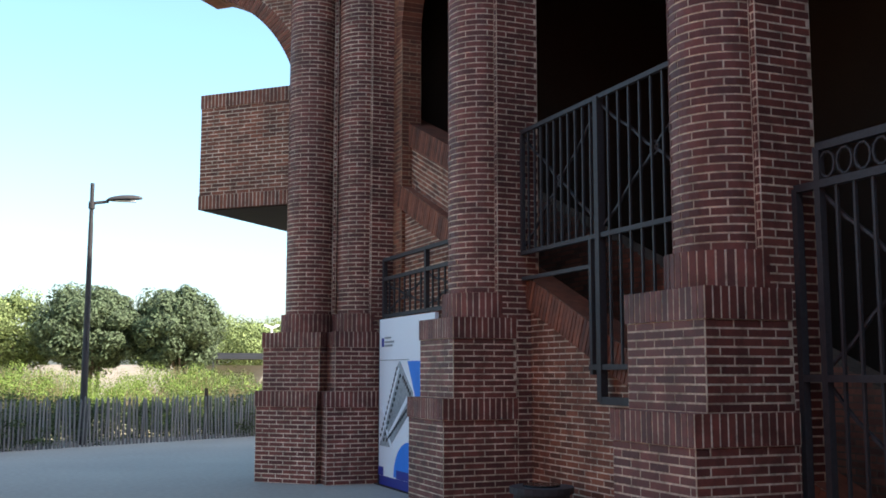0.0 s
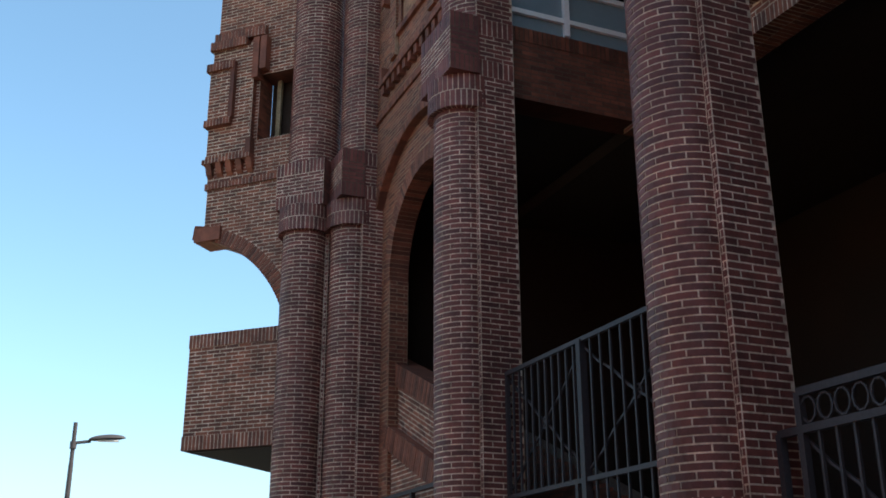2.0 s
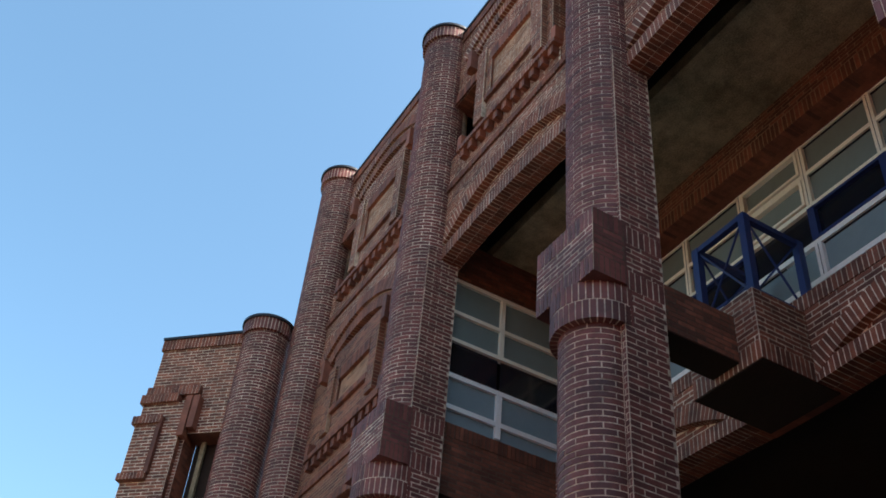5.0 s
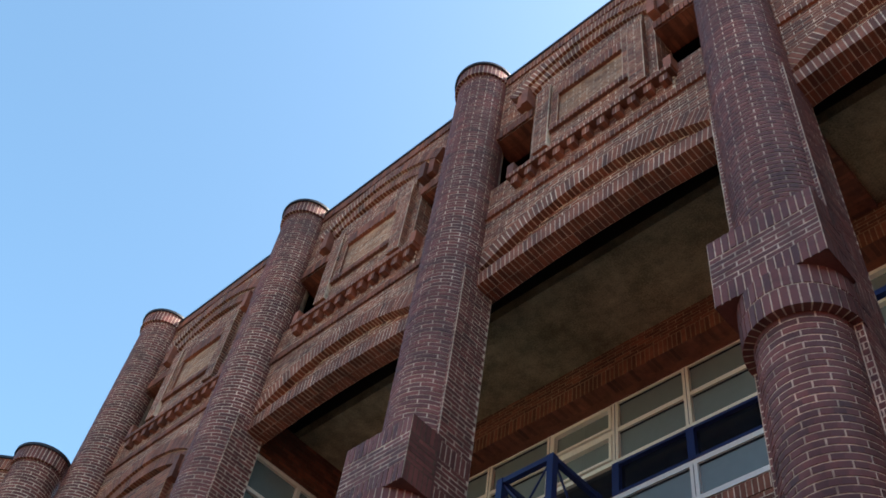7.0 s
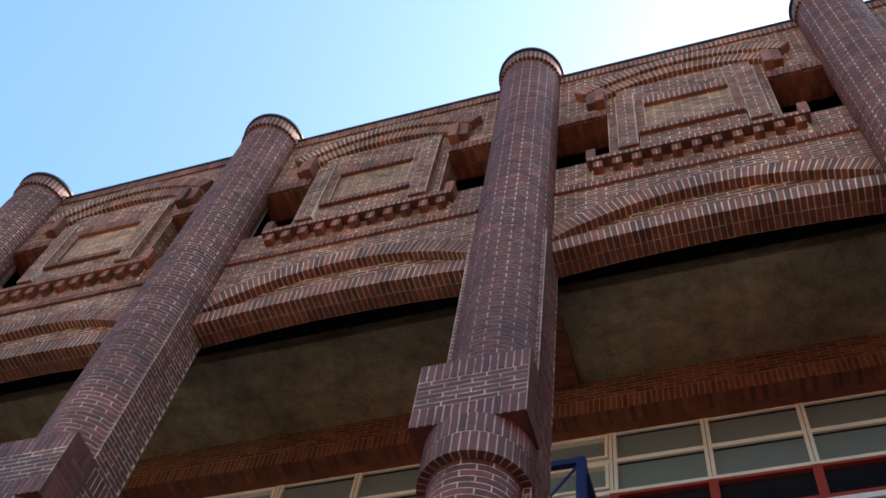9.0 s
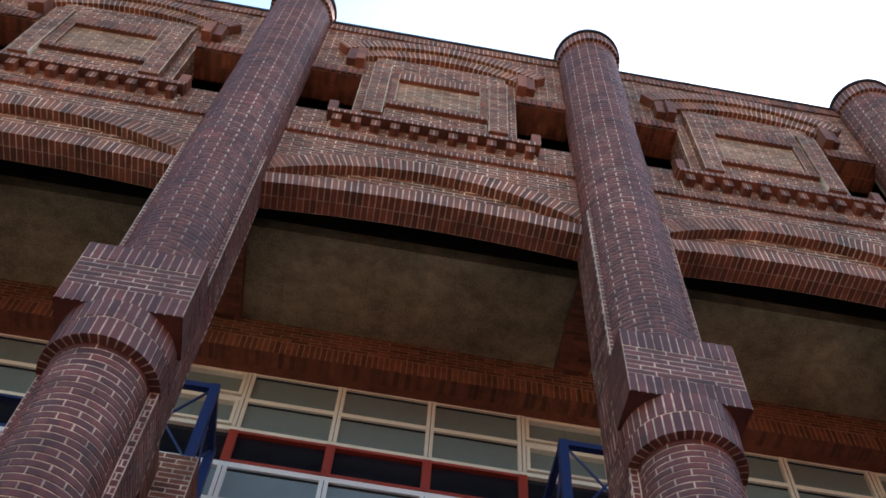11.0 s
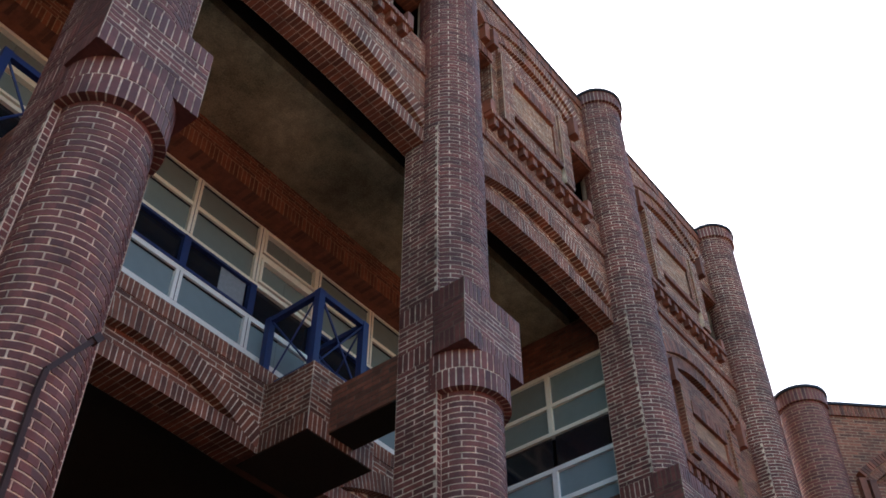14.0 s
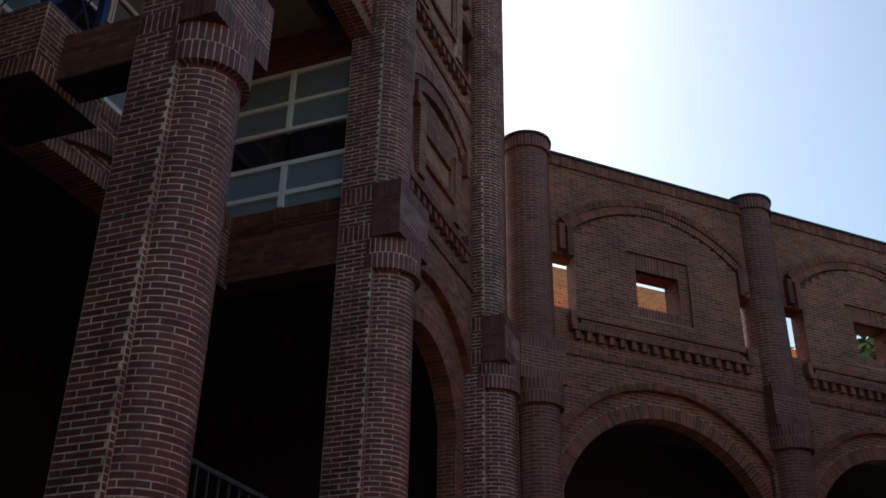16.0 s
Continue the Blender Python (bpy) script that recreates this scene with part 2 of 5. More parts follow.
    def arc_fill(self, cx, cz, y, r0, r1, a0, a1, depth, n=64, slot=1):
        a0, a1 = a0 + math.copysign(0.012 / r0, a1 - a0), a1 - math.copysign(0.012 / r0, a1 - a0)
        for i in range(n):
            b0, b1 = a0 + (a1 - a0) * i / n, a0 + (a1 - a0) * (i + 1) / n
            ps = [(r0, b0), (r0, b1), (r1, b1), (r1, b0)]
            self.hexa([(cx + r * math.cos(a), y + depth, cz + r * math.sin(a)) for r, a in ps] + [(cx + r * math.cos(a), y, cz + r * math.sin(a)) for r, a in ps], slot)

    def mesh(self, name, mats):
        me = bpy.data.meshes.new(name)
        me.from_pydata(self.v, [], self.f)
        for m in mats:
            me.materials.append(m)
        me.polygons.foreach_set("material_index", np.array(self.m, dtype=np.int32))
        me.update()
        b = bmesh.new()
        b.from_mesh(me)
        bmesh.ops.recalc_face_normals(b, faces=b.faces)
        b.to_mesh(me)
        b.free()
        return me


def curved_brick(r, turn, h, seg):
    """One shared brick of a round shaft, from angle 0 to turn."""
    key = ("curved", FACE.name, r, turn, round(h, 4))
    if key not in BRICKS:
        a = Acc()
        for s in range(seg):
            t0, t1 = turn * s / seg, turn * (s + 1) / seg
            ps = [(r - 0.006, t0), (r - 0.006, t1), (r + 0.003, t1), (r + 0.003, t0)]
            a.hexa([(q * math.cos(t), q * math.sin(t), 0) for q, t in ps] + [(q * math.cos(t), q * math.sin(t), h) for q, t in ps], 0)
        BRICKS[key] = a.mesh("brick", (FACE,))
    return BRICKS[key]




def put(name, acc, parent=None, label="", mats=None):
    ob = new(name, acc.mesh(name, mats or (FACE, JOINTS)))
    if parent:
        ob.parent = parent
        PIECES.extend((ob, me, m) for me, m in acc.loose or ())
    if label:
        tagged(ob, label)
    return ob


def place(name, label, category, kind="", group="", m=None):
    ob = tagged(new(name), label, category, group, kind)
    if m is not None:
        ob.matrix_world = m
    return ob


def X(i):
    return (i - 4.5) * S


def box_bricks(acc, x0, y0, x1, y1, z0, z1, faces="fblr", soldier=(), proud=0.0025):
    """A brick-faced upright block; faces: f front (-y), b back, l, r."""
    acc.solid(x0, y0, z0, x1, y1, z1, sides=1)
    for f in faces:
        o, u, n, w = {"f": ((x0, y0, z0), (1, 0, 0), (0, -1, 0), x1 - x0), "b": ((x1, y1, z0), (-1, 0, 0), (0, 1, 0), x1 - x0),
                      "l": ((x0, y1, z0), (0, -1, 0), (-1, 0, 0), y1 - y0), "r": ((x1, y0, z0), (0, 1, 0), (1, 0, 0), y1 - y0)}[f]
        if soldier:
            acc.soldiers(o, u, n, w, z1 - z0, proud)
        else:
            acc.wall(o, u, n, w, z1 - z0, proud, first=0 if f in "fb" else 1)


HALF = (math.pi * 0.85, math.pi * 2.15)


def column(name, top, pilaster_top, bw=0.469, bf=0.375):
    """A half-round brick column on a stepped plinth, with its pilaster behind; axis at the origin, front to -y."""
    col = place(name, "tall dark red brick half-round column with pale mortar joints", "column", group="facade columns")
    a = Acc()
    box_bricks(a, -0.50, -0.66, 0.50, 0.2, 0, 1.08, "flr")
    box_bricks(a, -0.515, -0.675, 0.515, 0.2, 1.08, 1.30, "flr", soldier=True)
    box_bricks(a, -0.475, -0.535, 0.47, 0.2, 1.30, 1.93, "flr")
    box_bricks(a, -0.495, -0.545, 0.485, 0.2, 1.93, 2.15, "flr", soldier=True)
    put("plinth", a, col)
    a = Acc()
    a.drum(0.43, 2.15, 2.42)
    a.round_wall(0.43, 2.15, 2.42, *HALF, seg=1, soldier=True)
    put("base_ring", a, col)
    a = Acc()
    a.drum(0.364, 2.42, 7.47)
    a.round_wall(0.364, 2.42, 7.47, *HALF)
    put("lower_shaft", a, col)
    a = Acc()
    a.drum(0.44, 7.47, 7.90)
    a.round_wall(0.44, 7.469, 7.675, *HALF, seg=1, soldier=True)
    a.round_wall(0.44, 7.693, 7.895, *HALF, seg=1, soldier=True, phase=0.5)
    put("capital", a, col)
    a = Acc()
    a.solid(-bw, -bf, 7.90, bw, 0.02, 8.70)
    a.soldiers((-bw, -bf, 7.90), (1, 0, 0), (0, -1, 0), 2 * bw, 0.215, 0.006)
    a.wall((-bw, -bf, 8.123), (1, 0, 0), (0, -1, 0), 2 * bw, 0.355)
    a.soldiers((-bw, -bf, 8.485), (1, 0, 0), (0, -1, 0), 2 * bw, 0.215, 0.006)
    put("block", a, col)
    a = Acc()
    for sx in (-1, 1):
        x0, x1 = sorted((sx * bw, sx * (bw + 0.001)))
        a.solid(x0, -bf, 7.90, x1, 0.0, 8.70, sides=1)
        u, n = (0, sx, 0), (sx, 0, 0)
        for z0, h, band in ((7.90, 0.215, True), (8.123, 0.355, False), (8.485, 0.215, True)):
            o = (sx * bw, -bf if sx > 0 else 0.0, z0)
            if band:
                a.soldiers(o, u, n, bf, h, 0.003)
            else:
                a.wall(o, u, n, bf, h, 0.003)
    put("block_sides", a, col, "block sides with dark joints", (FACE, DARKJOINT))
    a = Acc()
    a.drum(0.43, 8.70, top - 0.25, cy=0.18)
    a.round_wall(0.43, 8.70, top - 0.25, *HALF, cy=0.18)
    put("upper_shaft", a, col)
    a = Acc()
    a.drum(0.46, top - 0.25, top, cy=0.16)
    a.round_wall(0.46, top - 0.25, top, 0, 2 * math.pi, seg=1, soldier=True, cy=0.16)
    put("cap", a, col)
    a = Acc()
    a.drum(0.495, top, top + 0.05, 0, cy=0.16)
    put("flashing", a, col, "dark metal flashing", (FLASH,))
    a = Acc()
    box_bricks(a, -0.43, 0.0, 0.43, 0.50, 0, 7.90, "flr")
    for z0, z1, band in ((7.90, 8.12, True), (8.12, 8.48, False), (8.48, 8.70, True), (8.70, pilaster_top, False)):
        if z1 > z0:
            box_bricks(a, -0.43, 0.0, 0.43, 0.50, z0, z1, "flr", soldier=band)
    for s in (-1, 1):
        x0, x1 = sorted((s * 0.366, s * 0.376))
        a.solid(x0, -0.005, 2.42, x1, 0.005, 7.47)
    put("pilaster", a, col)
    return col


FACE = PLUM
col = column("brick_column", 16.62, 11.45)
col.matrix_world = pose(X(1), YA, 0)
for i in (2, 3, 6, 7, 8):
    copy_thing(col, pose(X(i), YA, 0))
SPLIT = True
for i in (4, 5):
    column("brick_column", 16.62, 11.45).matrix_world = pose(X(i), YA, 0)
SPLIT = False
FACE = BRICK


def seg_arch(half, rise):
    """Radius and half angle of a segmental arch."""
    r = (half * half + rise * rise) / (2 * rise)
    return r, math.asin(half / r)


def motif(a, half, spring, y, rise1, lint_rise, lint_z, lint_h, back, top):
    """The segmental soldier arch over a cambered lintel with a deep brick soffit; wall face at y up to z = top."""
    r, th = seg_arch(half, rise1)
    cz = spring + rise1 - r
    a.voussoirs(0, cz, y - 0.012, r, r + 0.25, math.pi / 2 + th, math.pi / 2 - th, 0.3)
    a.arc_fill(0, cz, y - 0.008, r + 0.003, r + 0.246, math.pi / 2 + th, math.pi / 2 - th, 0.29)
    # field under the arch, set back
    rl, tl = seg_arch(half, lint_rise)
    cl = lint_z + lint_rise - rl
    rt = rl + lint_h
    for i in range(24):
        x0, x1 = -half + 2 * half * i / 24, -half + 2 * half * (i + 1) / 24
        a.solid(x0, y + 0.11, cl + math.sqrt(rt * rt - max(abs(x0), abs(x1)) ** 2) - 0.03, x1, y + 0.42, spring + rise1 + 0.02)
    foot = lint_z + lint_h
    def field(v):
        z = foot + v
        h = math.sqrt(max(0, r * r - (z - cz) ** 2)) if z > spring else half
        g = math.sqrt(max(0, rt * rt - (z - cl) ** 2))
        return [(half - h, half - g), (half + g, half + h)] if 0 < g < h else [] if g >= h else [(half - h, half + h)]
    a.wall((-half, y + 0.11, foot), (1, 0, 0), (0, -1, 0), 2 * half, spring + rise1 - foot, clip=field)
    # cambered lintel: soldier face and soffit bricks
    for j in range(2):
        d0, d1 = (back - y) * j / 2, (back - y) * (j + 1) / 2
        a.voussoirs(0, cl, y - 0.004 + d0, rl, rl + lint_h, math.pi / 2 + tl, math.pi / 2 - tl, d1 - d0 - 0.008, gap=0.0135 if j == 0 else 0.008)
    a.arc_fill(0, cl, y - 0.001, rl + 0.003, rl + lint_h - 0.004, math.pi / 2 + tl, math.pi / 2 - tl, back - y - 0.006)
    # wall over the arch
    R = r + 0.25
    def over(v):
        z = spring + v
        h = R * R - (z - cz) ** 2
        if h <= 0:
            return [(0, 2 * half)]
        h = math.sqrt(h)
        return [(0, half - h), (half + h, 2 * half)] if h < half else []
    a.wall((-half, y, spring), (1, 0, 0), (0, -1, 0), 2 * half, top - spring, clip=over)
    n = 24
    for i in range(n):
        x0, x1 = -half + 2 * half * i / n, -half + 2 * half * (i + 1) / n
        zz = cz + math.sqrt(R * R - max(abs(x0), abs(x1)) ** 2)
        if zz < top:
            a.solid(x0, y, zz - 0.03, x1, y + 0.3, top)


def relief(parent, half, z0, y, w=1.25, n=11):
    """String course, dentils and the stepped sill under a framed panel; z0: foot of the string course."""
    a = Acc()
    f, u = (0, -1, 0), (1, 0, 0)
    a.solid(-half, y - 0.03, z0, half, y + 0.3, z0 + 0.11)
    a.soldiers((-half, y - 0.03, z0), u, f, 2 * half, 0.11, 0.01)
    put("string_course", a, parent)
    a = Acc()
    a.solid(-w, y - 0.02, z0 + 0.11, w, y + 0.05, z0 + 0.46)
    a.wall((-w, y - 0.02, z0 + 0.11), u, f, 2 * w, 0.35)
    a.solid(-w - 0.03, y - 0.15, z0 + 0.44, w + 0.03, y + 0.05, z0 + 0.52)
    a.soldiers((-w - 0.03, y - 0.15, z0 + 0.44), u, f, 2 * w + 0.06, 0.08, 0.006)
    a.solid(-w + 0.10, y - 0.10, z0 + 0.52, w - 0.10, y + 0.05, z0 + 0.60)
    a.soldiers((-w + 0.10, y - 0.10, z0 + 0.52), u, f, 2 * w - 0.2, 0.08, 0.006)
    a.solid(-w + 0.2, y - 0.06, z0 + 0.60, w - 0.2, y + 0.05, z0 + 0.74)
    a.wall((-w + 0.2, y - 0.06, z0 + 0.60), u, f, 2 * w - 0.4, 0.14)
    put("sill", a, parent)
    for s in (-1, 1):
        a = Acc()
        a.solid(s * (w - 0.01) - 0.055, y - 0.14, z0 + 0.525, s * (w - 0.01) + 0.055, y + 0.05, z0 + 0.78, 0)
        put("end_block", a, parent)
    for i in range(n):
        x = -w + 0.09 + i * (2 * w - 0.18) / (n - 1)
        a = Acc()
        a.solid(x - 0.055, y - 0.125, z0 + 0.285, x - 0.005, y - 0.02, z0 + 0.44, 0)
        a.solid(x + 0.005, y - 0.125, z0 + 0.285, x + 0.055, y - 0.02, z0 + 0.44, 0)
        a.solid(x - 0.05, y - 0.121, z0 + 0.29, x + 0.05, y - 0.02, z0 + 0.44, 1)
        put("dentil", a, parent)


def upper_wall(name, half=1.80):
    """The top storey of a bay between two columns; x from the bay's middle, face at y = 0."""
    top = place(name, "top storey wall of dark red brick with framed panel and dentils", "wall", "structure")
    a = Acc()
    motif(a, half, 11.52, 0, 0.58, 0.14, 11.28, 0.23, 0.33, 12.62)
    put("arch_and_lintel", a, top)
    relief(top, half, 12.62, 0)
    a = Acc()
    u, f = (1, 0, 0), (0, -1, 0)
    z1, z2, zt = 13.35, 14.63, 16.28
    ws = 1.03
    a.solid(-half, 0, 12.62, half, 0.4, z1)
    a.solid(-ws, 0, z1, ws, 0.4, z2, sides=1)
    a.wall((ws, 0, z1), (0, 1, 0), (1, 0, 0), 0.4, z2 - z1)
    a.wall((-ws, 0.4, z1), (0, -1, 0), (-1, 0, 0), 0.4, z2 - z1)
    a.solid(-half, 0, z2, half, 0.4, zt)
    a.wall((-half, 0, 12.73), u, f, 2 * half, z1 - 12.73)
    a.wall((-ws, 0, z1), u, f, 2 * ws, z2 - z1)
    a.wall((-half, 0, z2), u, f, 2 * half, zt - z2)
    for s in (-1, 1):
        xl = s * (ws + half) / 2 - (half - ws) / 2
        a.soldiers((xl, -0.02, z2), u, f, half - ws, 0.2, 0.02)
        for y in (0.2, 0.42):
            a.soldiers((xl, y, z2), u, (0, 0, -1), half - ws, 0.2, v=(0, -1, 0))
    put("wall_face", a, top)
    panel(top, 13.35)
    a = Acc()
    a.solid(-half, -0.02, zt, half, 0.4, 16.48)
    a.soldiers((-half, -0.02, zt), u, f, 2 * half, 0.2, 0.01)
    put("parapet_course", a, top)
    a = Acc()
    a.solid(-half, -0.05, 16.48, half, 0.45, 16.53, 0)
    put("coping", a, top, "thin dark metal coping", (FLASH,))
    return top


def panel(parent, z0, y=0.0, w=0.9, inner=0.54, low=0.42, high=1.27, up=1.65):
    """Stepped frame round a recessed panel, from z0 up, and the hood mould over it."""
    global FACE
    u, f = (1, 0, 0), (0, -1, 0)
    for s in (-1, 1):
        a = Acc()
        xo, xi = s * w, s * (inner + 0.12)
        x0, x1 = sorted((xo, xi))
        a.solid(x0, y - 0.11, z0, x1, y + 0.05, z0 + up, sides=1)
        a.wall((x0, y - 0.11, z0), u, f, x1 - x0, up)
        a.wall((xo, y - 0.11 if s > 0 else y, z0), (0, s, 0), (s, 0, 0), 0.11, up)
        a.wall((xi, y - 0.06 if s > 0 else y - 0.11, z0 + low), (0, -s, 0), (-s, 0, 0), 0.05, up - low)
        put("frame_side", a, parent)
        a = Acc()
        x0, x1 = sorted((s * (inner + 0.12), s * inner))
        a.solid(x0, y - 0.06, z0 + low - 0.1, x1, y + 0.05, z0 + high + 0.2)
        a.wall((x0, y - 0.06, z0 + low - 0.1), u, f, x1 - x0, high - low + 0.3)
        put("inner_side", a, parent)
    a = Acc()
    a.solid(-inner, y - 0.07, z0 + high, inner, y + 0.05, z0 + high + 0.22)
    a.soldiers((-inner, y - 0.07, z0 + high), u, f, 2 * inner, 0.22, 0.01)
    put("inner_lintel", a, parent)
    a = Acc()
    a.solid(-inner - 0.1, y - 0.10, z0 + low - 0.1, inner + 0.1, y + 0.05, z0 + low)
    a.soldiers((-inner - 0.1, y - 0.10, z0 + low - 0.1), u, f, 2 * inner + 0.2, 0.1, 0.01)
    put("inner_sill", a, parent)
    FACE = TAN
    a = Acc()
    a.solid(-inner, y - 0.02, z0 + low, inner, y + 0.05, z0 + high)
    a.wall((-inner, y - 0.02, z0 + low), u, f, 2 * inner, high - low)
    put("panel_field", a, parent, "paler tan brick field")
    FACE = BRICK
    a = Acc()
    a.solid(-inner - 0.1, y - 0.05, z0, inner + 0.1, y + 0.05, z0 + low - 0.1)
    a.wall((-inner - 0.1, y - 0.05, z0), u, f, 2 * inner + 0.2, low - 0.1)
    a.solid(-w + 0.02, y - 0.05, z0 + high + 0.22, w - 0.02, y + 0.05, z0 + up + 0.35)
    a.wall((-w + 0.02, y - 0.05, z0 + high + 0.22), u, f, 2 * w - 0.04, up + 0.13 - high)
    put("frame_field", a, parent)
    a = Acc()
    r, th = seg_arch(w + 0.28, 0.40)
    cz = z0 + up + 0.10 + 0.40 - r + 0.02
    a.voussoirs(0, cz, y - 0.08, r, r + 0.22, math.pi / 2 + th, math.pi / 2 - th, 0.11)
    a.voussoirs(0, cz, y - 0.125, r + 0.24, r + 0.46, math.pi / 2 + th, math.pi / 2 - th, 0.2)
    a.arc_fill(0, cz, y - 0.076, r + 0.004, r + 0.235, math.pi / 2 + th, math.pi / 2 - th, 0.11)
    a.arc_fill(0, cz, y - 0.121, r + 0.243, r + 0.455, math.pi / 2 + th, math.pi / 2 - th, 0.17)
    put("hood_mould", a, parent)
    for s in (-1, 1):
        a = Acc()
        a.solid(s * (w + 0.2) - 0.06, y - 0.17, z0 + up - 0.12, s * (w + 0.2) + 0.06, y + 0.02, z0 + up + 0.3, 0)
        a.solid(s * (w + 0.33) - 0.06, y - 0.11, z0 + up - 0.02, s * (w + 0.33) + 0.06, y + 0.02, z0 + up + 0.42, 0)
        put("hood_stop", a, parent)


first = upper_wall("wall_upper")
first.matrix_world = pose(X(1) + S / 2, YF, 0)
for i in (2, 3, 5, 6, 7):
    copy_thing(first, pose(X(i) + S / 2, YF, 0))
SPLIT = True
upper_wall("wall_upper").matrix_world = pose(0, YF, 0)
SPLIT = False


# ---- recessed window storey, bays two to six ----
def window_bay(name, trim, half=S / 2):
    """Window strip over a segmental arch; x from the bay's middle, glass at y = 0."""
    w = place(name, "wide gridded window band with pale frames over a brick arch", "window", "structure")
    a = Acc()
    ys = -0.50
    motif(a, half - 0.5, 7.656, ys, 0.47, 0.04, 7.609, 0.19, ys + 0.44, 8.552)
    for x0 in (-half, half - 0.5):
        a.solid(x0, ys, 7.609, x0 + 0.5, -0.06, 8.63)
        a.wall((x0, ys, 7.609), (1, 0, 0), (0, -1, 0), 0.5, 0.94)
    a.soldiers((-half, ys - 0.01, 8.486), (1, 0, 0), (0, -1, 0), 2 * half, 0.188, 0.004)
    a.solid(-half, ys - 0.01, 8.486, half, -0.04, 8.674)
    a.solid(-half, -0.04, 8.55, half, 0.3, 9.12, 0)
    put("spandrel", a, w)
    levels = [9.17, 9.68, 10.22, 10.72, 11.20]
    step = S / 4
    xs = [-1.5 * step, -0.5 * step, 0.5 * step, 1.5 * step]
    a = Acc()
    for z, up in ((levels[2], 0.03), (levels[3], 0.03), (levels[4], 0.09)):
        a.solid(-half, -0.05, z - 0.03, half, 0.05, z + up, 0)
    # narrow opening casements beside each pier
    for s in (-1, 1):
        x0, x1 = sorted((s * (xs[3] + 0.05), s * half))
        for z in (levels[2] + 0.05, levels[3] - 0.085, levels[3] + 0.05, levels[4] - 0.085):
            a.solid(x0, -0.07, z, x1, 0.02, z + 0.035, 0)
        for k in (2, 3):
            a.solid(s * (xs[3] + 0.07) - 0.02, -0.071, levels[k] + 0.051, s * (xs[3] + 0.07) + 0.02, 0.019, levels[k + 1] - 0.051, 0)
    for x in xs:
        a.solid(x - 0.045, -0.055, levels[2] + 0.03, x + 0.045, 0.055, levels[4] + 0.06, 0)
    put("upper_frame", a, w, "cream painted metal window frame", (CREAM,))
    a = Acc()
    for z in levels[:2]:
        a.solid(-half, -0.05, z - 0.04, half, 0.05, z + 0.03, 0)
    for x in xs:
        a.solid(x - 0.05, -0.055, levels[0] + 0.03, x + 0.05, 0.055, levels[1] - 0.04, 0)
    put("lower_frame", a, w, "white painted window frame", (WHITE,))
    a = Acc()
    for z in (levels[1] + 0.03, levels[2] - 0.07):
        a.solid(xs[0], -0.06, z, xs[3], 0.05, z + 0.04, 0)
    for x in xs:
        a.solid(x - 0.05, -0.065, levels[1] + 0.03, x + 0.05, 0.05, levels[2] - 0.03, 0)
    put("band_rails", a, w, "red painted rails" if trim is RED else "dark blue painted rails", (trim,))
    edges = [-half - 0.03] + xs + [half + 0.03]
    for k in range(4):
        for x0, x1 in zip(edges, edges[1:]):
            a = Acc()
            a.solid(max(x0 + 0.03, 0.002 - half), 0.0, levels[k] + 0.02, min(x1 - 0.03, half - 0.002), 0.02, levels[k + 1] - 0.02, 0)
            put("pane", a, w, "", (DARKPANE if k == 1 else BLUEPANE if k == 0 else PANE,))
    # Gaskets with their shadow lines, and mullion grooves, drawn as black strips.
    a = Acc()
    for x in xs:
        for z0, z1 in ((levels[0] + 0.03, levels[1] - 0.04), (levels[2] + 0.03, levels[4] - 0.03)):
            a.solid(x - 0.004, -0.058, z0, x + 0.004, -0.04, z1, 0)
        for z in (levels[1] - 0.054, levels[3] - 0.044, levels[4] - 0.044):
            a.solid(x + 0.04, -0.02, z, x + step - 0.04 if x < xs[3] else half, -0.004, z + 0.014, 0)
    put("gasket", a, w, "black strips for gaskets, shadow lines and mullion grooves", (FLASH,))
    return w


blue_bay = window_bay("window_1", BLUE)
TALL = Matrix.Diagonal((1, 1, 1.024, 1))   # storey height of the window band
blue_bay.matrix_world = pose(X(2) + S / 2 - 0.03, YW, -0.04) @ TALL
for i in (3, 5, 6):
    copy_thing(blue_bay, pose(X(i) + S / 2 - 0.03, YW, -0.04))
window_bay("window_2", RED).matrix_world = pose(-0.03, YW, -0.04) @ TALL


def shell(name, label, kind, mat, *boxes):
    a = Acc()
    for b in boxes:
        a.solid(*b, 0)
    ob = put(name, a, None, "", (mat,))
    return tagged(ob, label, kind, kind="structure")


shell("ceiling", "mottled brown plaster ceiling panel of the recess", "ceiling", PLASTER, (X(2), 6.08, 12.0, X(7), 8.2, 12.2))
# Added dark void standing for the shade that gathers behind the lintels.
shell("ceiling_slot", "added dark slot for the shade between lintels and ceiling panel", "ceiling", DARK, (X(2), 6.09, 12.21, X(7), 6.3, 13.0), (X(2), 5.53, 13.0, X(7), 6.3, 13.1))
shell("roof", "flat dark roof behind the parapet", "roof", DARK, (X(1) - 0.4, 5.36, 16.0, X(8) + 0.4, 22, 16.2))
# Gallery walls, ceiling and floor coloured near-black to hold the shade inside.
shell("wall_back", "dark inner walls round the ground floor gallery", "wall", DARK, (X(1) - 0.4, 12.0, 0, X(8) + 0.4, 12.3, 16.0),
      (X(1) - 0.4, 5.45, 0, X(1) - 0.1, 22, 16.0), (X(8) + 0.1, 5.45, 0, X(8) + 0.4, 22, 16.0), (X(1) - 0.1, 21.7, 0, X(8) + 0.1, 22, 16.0))
